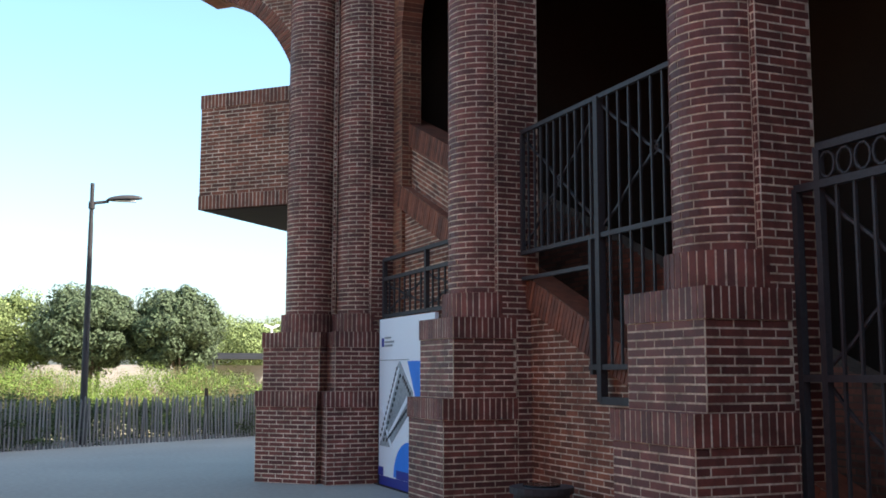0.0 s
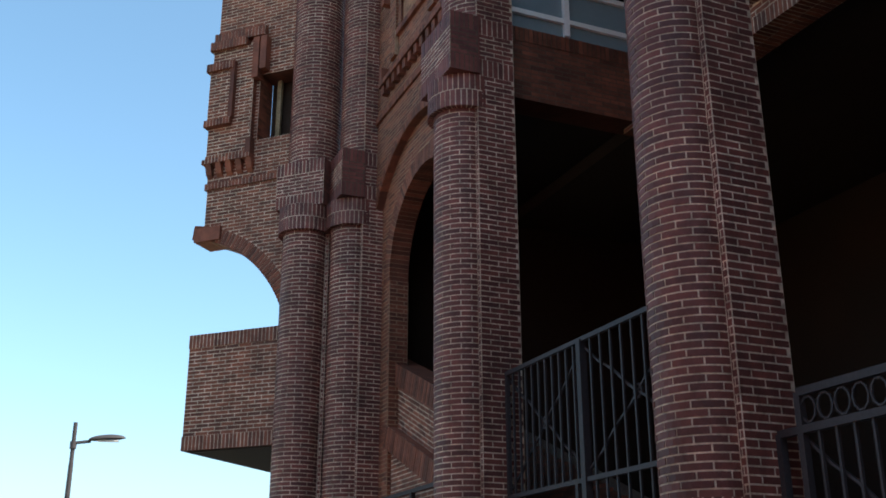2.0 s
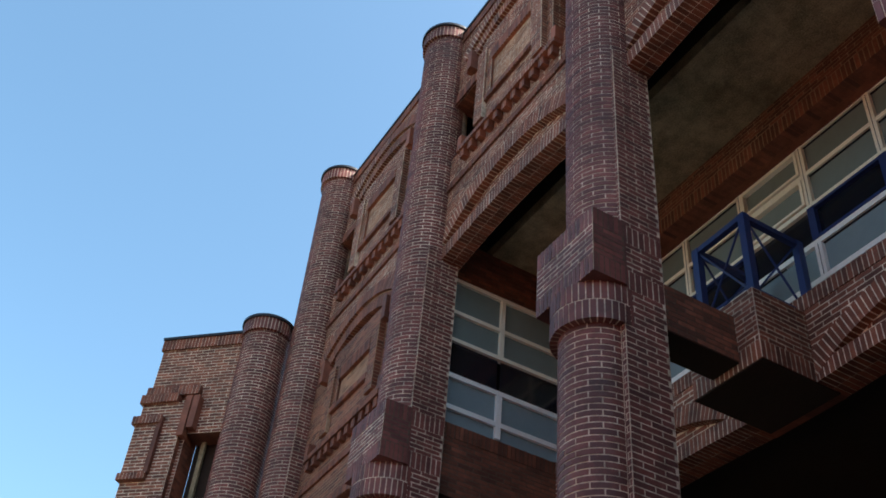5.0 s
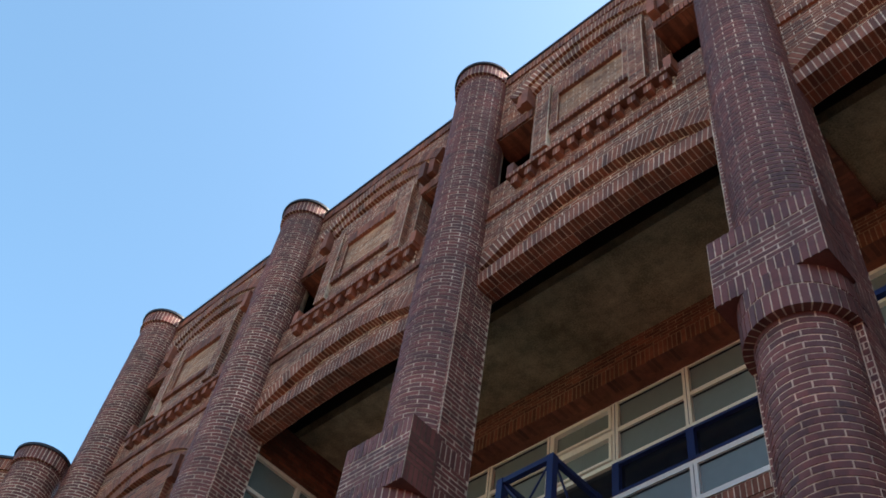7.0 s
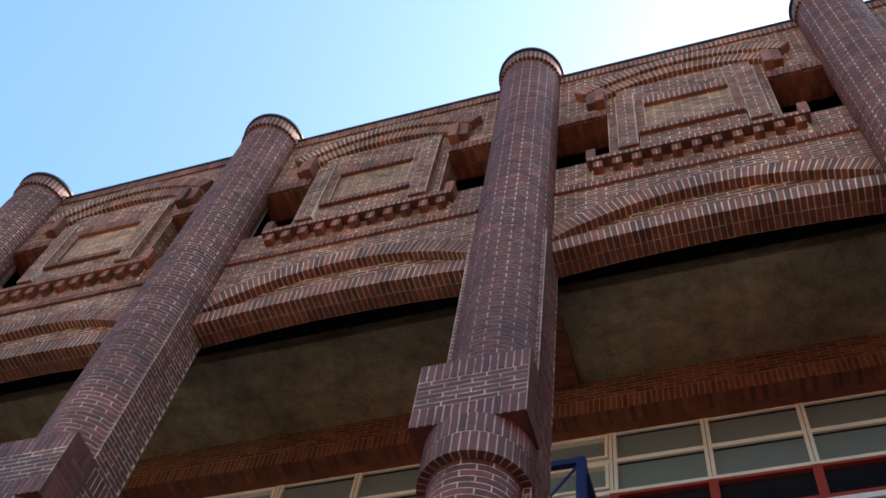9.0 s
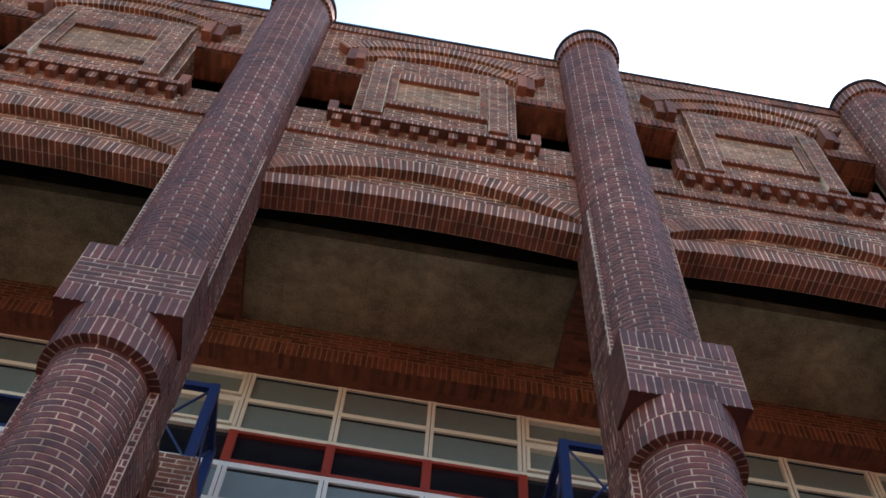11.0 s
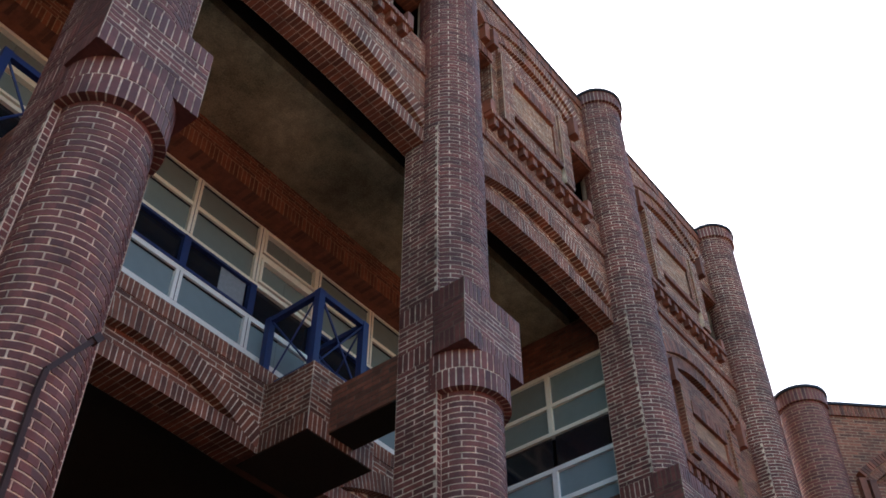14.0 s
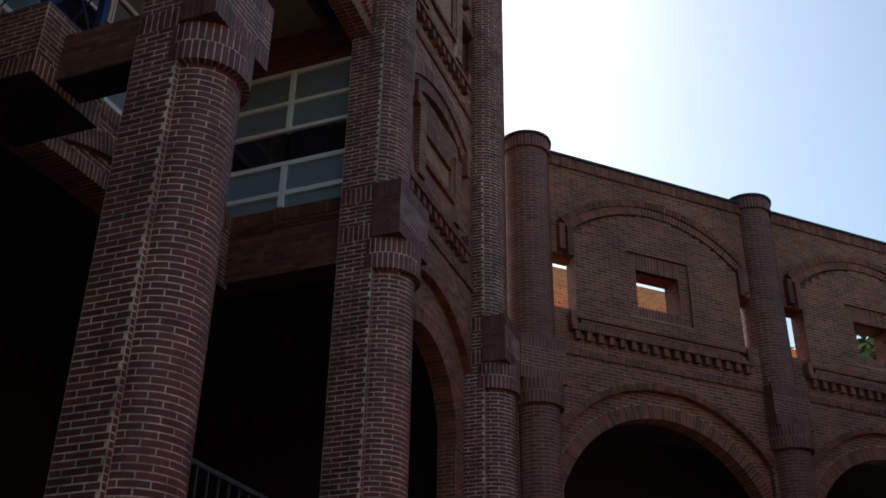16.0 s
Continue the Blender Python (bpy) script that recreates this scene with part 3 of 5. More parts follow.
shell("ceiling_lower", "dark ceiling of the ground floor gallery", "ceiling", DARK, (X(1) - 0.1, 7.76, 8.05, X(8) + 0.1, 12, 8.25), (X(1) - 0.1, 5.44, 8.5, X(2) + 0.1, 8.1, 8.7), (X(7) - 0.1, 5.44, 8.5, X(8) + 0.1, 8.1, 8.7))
shell("floor", "gallery floor, coloured near-black for the shade inside", "floor", DARK, (X(1) - 0.3, 4.95, -0.2, X(8) + 0.3, 12.0, 0.012))


def end_wall(side):
    """Short return wall at the end of the recess, with the window band; it faces along the recess."""
    w = place("window_3", "return wall with gridded window band over plain brick", "window", "structure")
    a = Acc()
    L = 2.2
    e0, e1 = (-1.1, 1.26) if side > 0 else (-1.26, 1.1)
    D = e1 - e0
    a.solid(e0, 0, 7.82, e1, 0.4, 8.855)
    a.wall((e0, 0, 7.82), (1, 0, 0), (0, -1, 0), D, 0.83)
    a.soldiers((e0, -0.01, 8.65), (1, 0, 0), (0, -1, 0), D, 0.2)
    a.solid(e0, 0, 11.24, e1, 0.4, 12.02)
    a.wall((e0, 0, 11.24), (1, 0, 0), (0, -1, 0), D, 0.76)
    # Recess shade goes into the joint colour of this return wall.
    put("spandrel", a, w, "brick with joints darkened for the shade of the recess", (FACE, DARKJOINT))
    levels = [8.855, 9.08, 9.575, 10.16, 10.64, 11.21]
    xs = [-L / 2 + 0.03, -0.20, 0.85] if side > 0 else [-0.97, 0.0, L / 2 - 0.03]
    a = Acc()
    for z in levels[3:]:
        a.solid(e0, -0.05, z - 0.03, e1, 0.05, z + 0.03, 0)
    for x in xs:
        a.solid(x - 0.035, -0.055, levels[3] + 0.03, x + 0.035, 0.055, levels[5], 0)
    put("upper_frame", a, w, "cream painted metal window frame", (CREAM,))
    a = Acc()
    for z in levels[1:3]:
        a.solid(e0, -0.05, z - 0.04, e1, 0.05, z + 0.03, 0)
    for x in xs:
        a.solid(x - 0.04, -0.055, levels[0], x + 0.04, 0.055, levels[2] - 0.04, 0)
    put("lower_frame", a, w, "white painted window frame", (WHITE,))
    for k in range(5):
        for x0, x1 in zip(xs, xs[1:]):
            a = Acc()
            a.solid(x0 + 0.03, 0.0, levels[k], x1 - 0.03, 0.02, levels[k + 1] - 0.02, 0)
            put("pane", a, w, "", (DARKPANE if k == 2 else BLUEPANE if k < 2 else PANE,))
    return w


end_wall(1).matrix_world = pose(X(2) + 0.22, 6.50, 0, 0, 0, 90)
end_wall(-1).matrix_world = pose(X(7) - 0.10, 6.50, 0, 0, 0, -90)
# beams of the recess
JOINTS = TINTED
a = Acc()
a.solid(X(2), 7.38, 11.42, X(7), 8.0, 12.03)
a.wall((X(2), 7.38, 11.66), (1, 0, 0), (0, -1, 0), X(7) - X(2), 0.36)
a.soldiers((X(2), 7.38, 11.42), (1, 0, 0), (0, -1, 0), X(7) - X(2), 0.23)
a.soldiers((X(2), 7.60, 11.42), (1, 0, 0), (0, 0, -1), X(7) - X(2), 0.22, v=(0, -1, 0))
tagged(put("beam", a), "dark brick beam above the window band", "beam", kind="structure")
for i in (4, 5):
    a = Acc()
    box_bricks(a, -0.21, 0.0, 0.21, 1.98, 11.93, 12.03, "lr")
    a.wall((-0.21, 0, 11.93), (1, 0, 0), (0, 0, -1), 0.42, 1.98, v=(0, 1, 0))
    tagged(put("ceiling_beam", a), "dark brick beam from column to window wall", "beam", kind="structure").matrix_world = pose(X(i), 5.39, 0)


JOINTS = MORTAR


def bracket(i):
    """Brick box on the window wall with the beam that ties it to the column."""
    b = place("brick_bracket", "projecting dark red brick box under a steel balcony", "bracket", group="brackets", m=pose(X(i), YB, 0))
    a = Acc()
    box_bricks(a, -0.50, -1.06, 0.50, 0.0, 7.75, 7.97, "flr", soldier=True)
    box_bricks(a, -0.50, -1.06, 0.50, 0.0, 7.97, 8.63, "flr")
    put("box", a, b)
    # Thin near-black slabs carry the shade under the box and beam.
    a = Acc()
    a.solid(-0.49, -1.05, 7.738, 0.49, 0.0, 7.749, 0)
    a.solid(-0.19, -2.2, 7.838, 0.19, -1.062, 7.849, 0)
    put("soffit", a, b, "thin soffit slab coloured dark for shade", (DARK,))
    a = Acc()
    box_bricks(a, -0.20, -2.2, 0.20, -1.06, 7.85, 8.42, "lr")
    # Joints darkened in place of the shade around the tie beam.
    put("tie_beam", a, b, "beam with joints darkened for the shade over the gallery", (FACE, DARKJOINT))
    return b


def cage(i):
    """A small steel balcony: posts, rails, plates and crossed braces."""
    c = place("steel_balcony", "small dark blue steel balcony cage with braces", "balcony", group="balconies", m=pose(X(i), YB, 0))
    z0, z1, yf = 8.66, 9.82, -0.90
    def piece(name, *boxes):
        a = Acc()
        for q in boxes:
            a.solid(*q, 0)
        put(name, a, c, "", (BLUE,))
    def rod(p, q, w=0.02, name="brace"):
        a = Acc()
        p, q = Vector(p), Vector(q)
        d = (q - p).normalized()
        s = d.cross(Vector((0.3, 0.8, 0.1))).normalized() * w / 2
        t = d.cross(s).normalized() * w / 2
        a.hexa([p - s - t, p + s - t, p + s + t, p - s + t, q - s - t, q + s - t, q + s + t, q - s + t], 0)
        put(name, a, c, "", (BLUE,))
    for x in (-0.38, 0.38):
        for y in (yf, -0.08):
            piece("post", (x - 0.045, y - 0.045, z0, x + 0.045, y + 0.045, z1))
        piece("top_rail", (x - 0.035, yf + 0.045, z1 - 0.07, x + 0.035, -0.125, z1))
        piece("foot_rail", (x - 0.035, yf + 0.045, z0 + 0.02, x + 0.035, -0.125, z0 + 0.09))
        rod((x, yf + 0.04, z0 + 0.08), (x, -0.12, z1 - 0.06))
        rod((x, yf + 0.04, z1 - 0.06), (x, -0.12, z0 + 0.08))
    piece("top_rail", (-0.355, yf - 0.035, z1 - 0.07, 0.355, yf + 0.035, z1))
    piece("foot_rail", (-0.355, yf - 0.035, z0 + 0.02, 0.355, yf + 0.035, z0 + 0.09))
    rod((-0.355, yf, z0 + 0.08), (0.355, yf, z1 - 0.06))
    rod((0.355, yf, z0 + 0.08), (-0.355, yf, z1 - 0.06))
    for k in range(7):
        y = yf + 0.09 + k * (0.74 / 7)
        rod((-0.36, y, z0 + 0.05), (0.36, y, z0 + 0.05), 0.03, "floor_bar")
    return c


for i in range(3, 7):
    SPLIT = True
    bracket(i)
    SPLIT = False
    cage(i)


# ---- closed end bays ----
def arched_wall(a, half, height, z0, spring, r, lip, y=0.0, thick=0.42, sunk=0.12):
    """Wall with a round-headed opening, sunk below a larger arc of radius lip; x from the middle."""
    def arc(z, q):
        return math.sqrt(max(0, q * q - (z - spring) ** 2))
    foot = spring + math.sqrt(max(0, lip * lip - half * half))
    def outer(v):
        h = arc(z0 + v, lip)
        return [(0, 2 * half)] if h <= 0 else [(0, half - h), (half + h, 2 * half)] if h < half else []
    a.wall((-half, y, foot), (1, 0, 0), (0, -1, 0), 2 * half, z0 + height - foot, clip=lambda v: outer(v + foot - z0))
    def inner(v):
        z = z0 + v
        h = r if z < spring else arc(z, r + 0.26)
        w = half if z < foot else min(half, arc(z, lip) + 0.05)
        return [(half - w, half - h), (half + h, half + w)] if h > 0 else [(half - w, half + w)]
    yb = y + sunk
    a.wall((-half, yb, z0), (1, 0, 0), (0, -1, 0), 2 * half, spring + lip + 0.02 - z0, clip=inner)
    for s in (-1, 1):
        x0, x1 = sorted((s * r, s * half))
        a.solid(x0, yb, z0, x1, y + thick, spring, sides=1)
        a.wall((s * r, y + thick if s > 0 else yb, z0), (0, -s, 0), (-s, 0, 0), thick - sunk, spring - z0)
        x0, x1 = sorted((s * (r + 0.02), s * half))
        a.solid(x0, yb, spring, x1, y + thick, z0 + height)
    n, t = 20, z0 + height
    for q, ya, yz in ((r + 0.03, yb, y + thick), (lip, y, yb)):
        for i in range(n):
            b0, b1 = math.pi * i / n, math.pi * (i + 1) / n
            x0, x1 = max(-half, q * math.cos(b1)), min(half, q * math.cos(b0))
            if x1 - x0 < 0.01:
                continue
            za, zb = spring + arc(spring + x1, q), spring + arc(spring + x0, q)
            a.hexa([(x0, yz, zb), (x1, yz, za), (x1, yz, t), (x0, yz, t), (x0, ya, zb), (x1, ya, za), (x1, ya, t), (x0, ya, t)], 1)
            a.m[-5] = 0
    th = math.acos(min(1, half / lip))
    a.voussoirs(0, spring, y - 0.012, lip, lip + 0.11, math.pi - th, th, sunk + 0.012, gap=0.008)
    a.arc_fill(0, spring, yb - 0.007, r + 0.004, r + 0.245, math.pi, 0, thick - sunk)
    a.voussoirs(0, spring, yb - 0.01, r, r + 0.25, math.pi, 0, thick - sunk + 0.01, gap=0.008)


def end_bay(name):
    half = 1.80
    e = place(name, "closed brick bay with a round arch and framed panel", "wall", "structure")
    a = Acc()
    arched_wall(a, half, 9.20, 0, 6.48, 1.36, 2.12)
    put("arch_wall", a, e)
    relief(e, half, 9.20, 0)
    a = Acc()
    a.solid(-half, 0, 9.20, half, 0.4, 11.3)
    a.wall((-half, 0, 9.31), (1, 0, 0), (0, -1, 0), 2 * half, 1.97)
    put("wall_face", a, e)
    panel(e, 9.95, up=1.25, high=0.92)
    return e


JOINTS = TINTED
eb = end_bay("wall_end_bay")
eb.matrix_world = pose(X(1) + S / 2, YF, 0)
copy_thing(eb, pose(X(7) + S / 2, YF, 0))


# ---- angled wings ----
WING_TOP = 12.77
WB, W0 = 5.25, 0.65                    # wing bay width, first column


def wing_pose(side, along):
    """On the wing wall, its face towards the court; along: metres from the corner."""
    c = math.sqrt(0.5)
    cx, cy = (15.3, 4.85) if side > 0 else (14.96, 4.75)
    return pose(side * (cx + along * c), cy - along * c, 0, 0, 0, -45 * side)


FACE, JOINTS = PLUM, MORTAR
column("wing_column", WING_TOP + 0.10, 8.6, 0.435, 0.27).matrix_world = wing_pose(-1, 0.70)
JOINTS = TINTED
wc = column("wing_column", WING_TOP + 0.10, 8.6, 0.435, 0.27)
wc.matrix_world = wing_pose(1, W0)
for k in range(1, 4):
    copy_thing(wc, wing_pose(1, W0 + k * WB))


FACE, JOINTS = BRICK, MORTAR


def wing_top(w, x0, x1):
    """Parapet of a wing from x0 to x1."""
    u, f = (1, 0, 0), (0, -1, 0)
    a = Acc()
    a.solid(x0, -0.03, WING_TOP - 0.27, x1, 0.4, WING_TOP - 0.05)
    a.soldiers((x0, -0.03, WING_TOP - 0.27), u, f, x1 - x0, 0.22, 0.01)
    put("parapet_course", a, w)
    a = Acc()
    a.solid(x0, -0.07, WING_TOP - 0.05, x1, 0.45, WING_TOP, 0)
    put("coping", a, w, "thin dark metal coping", (FLASH,))


def hood(w, half, z, rise):
    a = Acc()
    r, th = seg_arch(half, rise)
    cz = z + rise - r
    a.voussoirs(0, cz, -0.10, r, r + 0.15, math.pi / 2 + th, math.pi / 2 - th, 0.13)
    a.voussoirs(0, cz, -0.14, r + 0.16, r + 0.30, math.pi / 2 + th, math.pi / 2 - th, 0.18)
    a.arc_fill(0, cz, -0.096, r + 0.005, r + 0.29, math.pi / 2 + th, math.pi / 2 - th, 0.11)
    put("hood_mould", a, w)
    for s in (-1, 1):
        a = Acc()
        a.solid(s * (half + 0.02) - 0.06, -0.17, z - 0.55, s * (half + 0.02) + 0.06, 0.02, z + 0.05, 0)
        a.solid(s * (half + 0.16) - 0.06, -0.12, z - 0.42, s * (half + 0.16) + 0.06, 0.02, z + 0.12, 0)
        put("hood_stop", a, w)


def wing_bay(name):
    """A wing bay: round arch below, raised window field with slots beside it above; x from the middle."""
    w = place(name, "two storey brick wing wall with arch and small windows", "wall", "structure")
    half = WB / 2
    u, f = (1, 0, 0), (0, -1, 0)
    a = Acc()
    arched_wall(a, half, 8.60, 0, 5.50, 2.25, 2.75)
    put("arch_wall", a, w)
    relief(w, half, 8.60, 0, w=1.92, n=17)
    a = Acc()
    z1, z2, zt, ws, hw, b0, b1 = 9.48, 10.58, WING_TOP - 0.27, 1.70, 0.48, 9.80, 10.58
    a.solid(-half, 0, 8.60, half, 0.4, z1)
    for s in (-1, 1):
        x0, x1 = sorted((s * hw, s * ws))
        a.solid(x0, 0, z1, x1, 0.4, z2, sides=1)
        a.wall((s * ws, 0 if s > 0 else 0.4, z1), (0, s, 0), (s, 0, 0), 0.4, z2 - z1)
        a.wall((x0, 0, z1), u, f, x1 - x0, z2 - z1)
    a.solid(-hw, 0, z1, hw, 0.4, b0)
    a.solid(-half, 0, z2, half, 0.4, zt)
    a.wall((-half, 0, 8.72), u, f, 2 * half, z1 - 8.72)
    a.wall((-half, 0, z2), u, f, 2 * half, zt - z2)
    put("wall_face", a, w)
    # raised field round the window
    a = Acc()
    zo0, zo1, ho = 9.58, 10.92, 0.69
    r, th = seg_arch(1.84, 0.75)
    cz = 11.0 + 0.75 - r
    def field(v):
        z = 9.30 + v
        h = 1.84 if z < 11.0 else math.sqrt(max(0, r * r - (z - cz) ** 2))
        o = [(1.84 - h, 1.84 - ho), (1.84 + ho, 1.84 + h)] if zo0 < z < zo1 else [(1.84 - h, 1.84 + h)]
        return [q for q in o if q[1] - q[0] > 0.04]
    a.wall((-1.84, -0.11, 9.30), u, f, 3.68, 2.45, clip=field)
    for s in (-1, 1):
        x0, x1 = sorted((s * ho, s * 1.84))
        a.solid(x0, -0.11, 9.30, x1, 0.05, 11.0)
    a.solid(-ho, -0.11, 9.30, ho, 0.05, zo0)
    a.solid(-ho, -0.11, zo1, ho, 0.05, 11.0)
    n = 18
    for i in range(n):
        x0, x1 = -1.84 + 3.68 * i / n, -1.84 + 3.68 * (i + 1) / n
        a.solid(x0, -0.11, 11.0, x1, 0.05, cz + math.sqrt(r * r - max(abs(x0), abs(x1)) ** 2) + 0.01)
    put("raised_field", a, w)
    a = Acc()
    for s in (-1, 1):
        x0, x1 = sorted((s * hw, s * ho))
        a.solid(x0, -0.05, zo0, x1, 0.05, zo1)
        a.wall((x0, -0.05, zo0), u, f, x1 - x0, zo1 - zo0)
        a.wall((s * hw, 0.4 if s > 0 else -0.05, b0), (0, -s, 0), (-s, 0, 0), 0.45, b1 - b0)
    a.solid(-hw, -0.05, zo0, hw, 0.05, b0)
    a.soldiers((-hw, -0.05, zo0), u, f, 2 * hw, b0 - zo0)
    a.solid(-hw, -0.05, b1, hw, 0.05, zo1)
    a.soldiers((-hw, -0.05, b1), u, f, 2 * hw, zo1 - b1)
    put("window_surround", a, w)
    hood(w, 1.9, 11.05, 0.75)
    wing_top(w, -half, half)
    return w


JOINTS = TINTED
wb = wing_bay("wall_wing")
JOINTS = MORTAR
wb.matrix_world = wing_pose(1, W0 + WB / 2)
for k in (1, 2):
    copy_thing(wb, wing_pose(1, W0 + WB * (k + 0.5)))


def wing_stub(name):
    """The short broken-off start of the other wing; x runs from the corner column outwards (negative)."""
    w = place(name, "corbelled brick wing end with half an arch under it", "wall", "structure")
    u, f = (1, 0, 0), (0, -1, 0)
    L = 1.98
    a = Acc()
    r = 2.25
    n = 16
    xc, cz = -2.5, 5.50
    zt = WING_TOP - 0.27
    z1, z2 = 9.40, 10.66
    a.solid(-L, 0, 8.60, 0, 0.42, z1)
    a.solid(-L, 0, z1, -1.05, 0.42, z2)
    a.solid(-L, 0, z2, 0, 0.42, zt)
    def under(v):
        z = 5.5 + v
        q = (r + 0.25) ** 2 - (z - cz) ** 2
        h = math.sqrt(q) if q > 0 else 0
        s0 = max(0, L + xc + h)
        return [(s0, L)] if s0 < L else []
    a.wall((-L, 0, 5.5), u, f, L, 3.1, clip=under)
    a.wall((-L, 0, 8.72), u, f, L, z1 - 8.72)
    a.wall((-L, 0, z1), u, f, L - 1.05, z2 - z1)
    a.wall((-L, 0, z2), u, f, L, zt - z2)
    a.wall((-L, 0.42, 8.0), (0, -1, 0), (-1, 0, 0), 0.42, zt - 8.0)
    a.wall((-1.05, 0, z1), (0, 1, 0), (1, 0, 0), 0.42, z2 - z1)
    for i in range(n):
        b0, b1 = math.pi / 2 * i / n, math.pi / 2 * (i + 1) / n
        p = [(xc + (r + 0.02) * math.cos(b), cz + (r + 0.02) * math.sin(b)) for b in (b1, b0)]
        if p[1][0] < -L:
            continue
        p[0] = (max(-L, p[0][0]), p[0][1])
        a.hexa([(p[0][0], 0.42, p[0][1]), (p[1][0], 0.42, p[1][1]), (p[1][0], 0.42, 8.6), (p[0][0], 0.42, 8.6),
                (p[0][0], 0, p[0][1]), (p[1][0], 0, p[1][1]), (p[1][0], 0, 8.6), (p[0][0], 0, 8.6)], 1)
    a.voussoirs(xc, cz, -0.01, r, r + 0.25, math.pi / 2 - 0.13, 0, 0.44)
    put("wall_face", a, w)
    # proud end of the broken arch
    a = Acc()
    a.solid(-L - 0.16, -0.05, 7.66, -L + 0.35, 0.46, 7.90, 0)
    put("arch_stop", a, w)
    a = Acc()
    a.solid(-L - 0.04, -0.03, 8.60, 0, 0.46, 8.71)
    a.soldiers((-L - 0.04, -0.03, 8.60), u, f, L, 0.11, 0.01)
    put("string_course", a, w)
    xr = -1.12
    a = Acc()
    a.solid(-L, -0.02, 8.71, xr, 0.05, 9.06)
    a.wall((-L, -0.02, 8.71), u, f, L + xr, 0.33)
    a.solid(-L - 0.06, -0.15, 9.04, xr + 0.03, 0.46, 9.12)
    a.soldiers((-L - 0.06, -0.15, 9.04), u, f, L + xr + 0.09, 0.08, 0.006)
    a.solid(-L - 0.03, -0.10, 9.12, xr - 0.07, 0.44, 9.20)
    a.soldiers((-L - 0.03, -0.10, 9.12), u, f, L + xr - 0.04, 0.08, 0.006)
    put("sill", a, w)
    a = Acc()
    a.solid(xr - 0.07, -0.14, 9.12, xr + 0.03, 0.05, 9.42, 0)
    put("end_block", a, w)
    for i in range(5):
        x = -L + 0.06 + i * 0.2
        a = Acc()
        a.hexa([(x - 0.055, -0.02, 8.80), (x + 0.055, -0.02, 8.80), (x + 0.055, -0.02, 9.04), (x - 0.055, -0.02, 9.04),
                (x - 0.055, -0.08, 8.86), (x + 0.055, -0.08, 8.86), (x + 0.055, -0.14, 9.04), (x - 0.055, -0.14, 9.04)], 0)
        put("dentil", a, w)
    a = Acc()
    a.solid(-L, -0.11, 9.20, -1.12, 0.05, 11.25)
    a.wall((-L, -0.11, 9.20), u, f, L - 1.12, 2.05)
    a.wall((-1.12, -0.11, 9.20), (0, 1, 0), (1, 0, 0), 0.11, 2.05)
    put("raised_field", a, w)
    a = Acc()
    a.solid(-L - 0.04, -0.21, 9.72, -1.50, 0.05, 9.84)
    a.soldiers((-L - 0.04, -0.21, 9.72), u, f, L - 1.46, 0.12, 0.01)
    a.solid(-L, -0.17, 9.84, -1.55, 0.05, 10.80)
    a.wall((-L, -0.17, 9.84), u, f, L - 1.55, 0.96)
    a.solid(-1.55, -0.20, 9.84, -1.47, 0.05, 10.95, 0)
    a.solid(-L - 0.06, -0.22, 10.80, -1.50, 0.05, 10.95)
    a.soldiers((-L - 0.06, -0.22, 10.80), u, f, L - 1.44, 0.15, 0.01)
    put("inner_frame", a, w)
    a = Acc()
    a.solid(-L - 0.05, -0.17, 11.25, -1.30, 0.05, 11.42)
    a.soldiers((-L - 0.05, -0.17, 11.25), u, f, L - 1.25, 0.17, 0.01)
    a.solid(-L - 0.02, -0.10, 11.42, -0.95, 0.05, 11.60)
    a.soldiers((-L - 0.02, -0.10, 11.42), u, f, L - 0.93, 0.2, 0.01)
    put("hood_mould", a, w)
    for x, z in ((-1.08, 10.55), (-0.93, 10.7)):
        a = Acc()
        a.solid(x - 0.06, -0.16, z, x + 0.06, 0.02, 11.35, 0)
        put("hood_stop", a, w)
    wing_top(w, -L - 0.04, 0)
    a = Acc()
    a.solid(-0.88, 0.30, z1, -0.80, 0.36, z2, 0)
    put("window_bar", a, w, "dull painted window bar", (PLASTER,))
    # Near-black sheet added for the shade inside the slot.
    a = Acc()
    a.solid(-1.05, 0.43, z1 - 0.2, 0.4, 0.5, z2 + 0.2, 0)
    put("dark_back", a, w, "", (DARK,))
    return w


wing_stub("wall_wing_stub").matrix_world = wing_pose(-1, 0.70)
SPLIT = True
lp = place("landing_parapet", "projecting brick landing box jutting from the end column", "landing", "structure", m=wing_pose(-1, 0.70))
for name, e, z0, z1 in (("body", 0, 4.37, 5.80), ("coping", 0.01, 5.80, 6.02), ("foot_course", 0.01, 4.15, 4.37)):
    a = Acc()
    box_bricks(a, -2.04 - e, -0.05 - e, 0.0, 3.0, z0, z1, "flb", soldier=e > 0)
    put(name, a, lp)
# Shade of the landing's underside laid on as a near-black slab.
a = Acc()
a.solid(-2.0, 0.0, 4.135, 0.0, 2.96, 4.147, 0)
put("soffit", a, lp, "thin soffit slab coloured dark for shade", (DARK,))
SPLIT = False
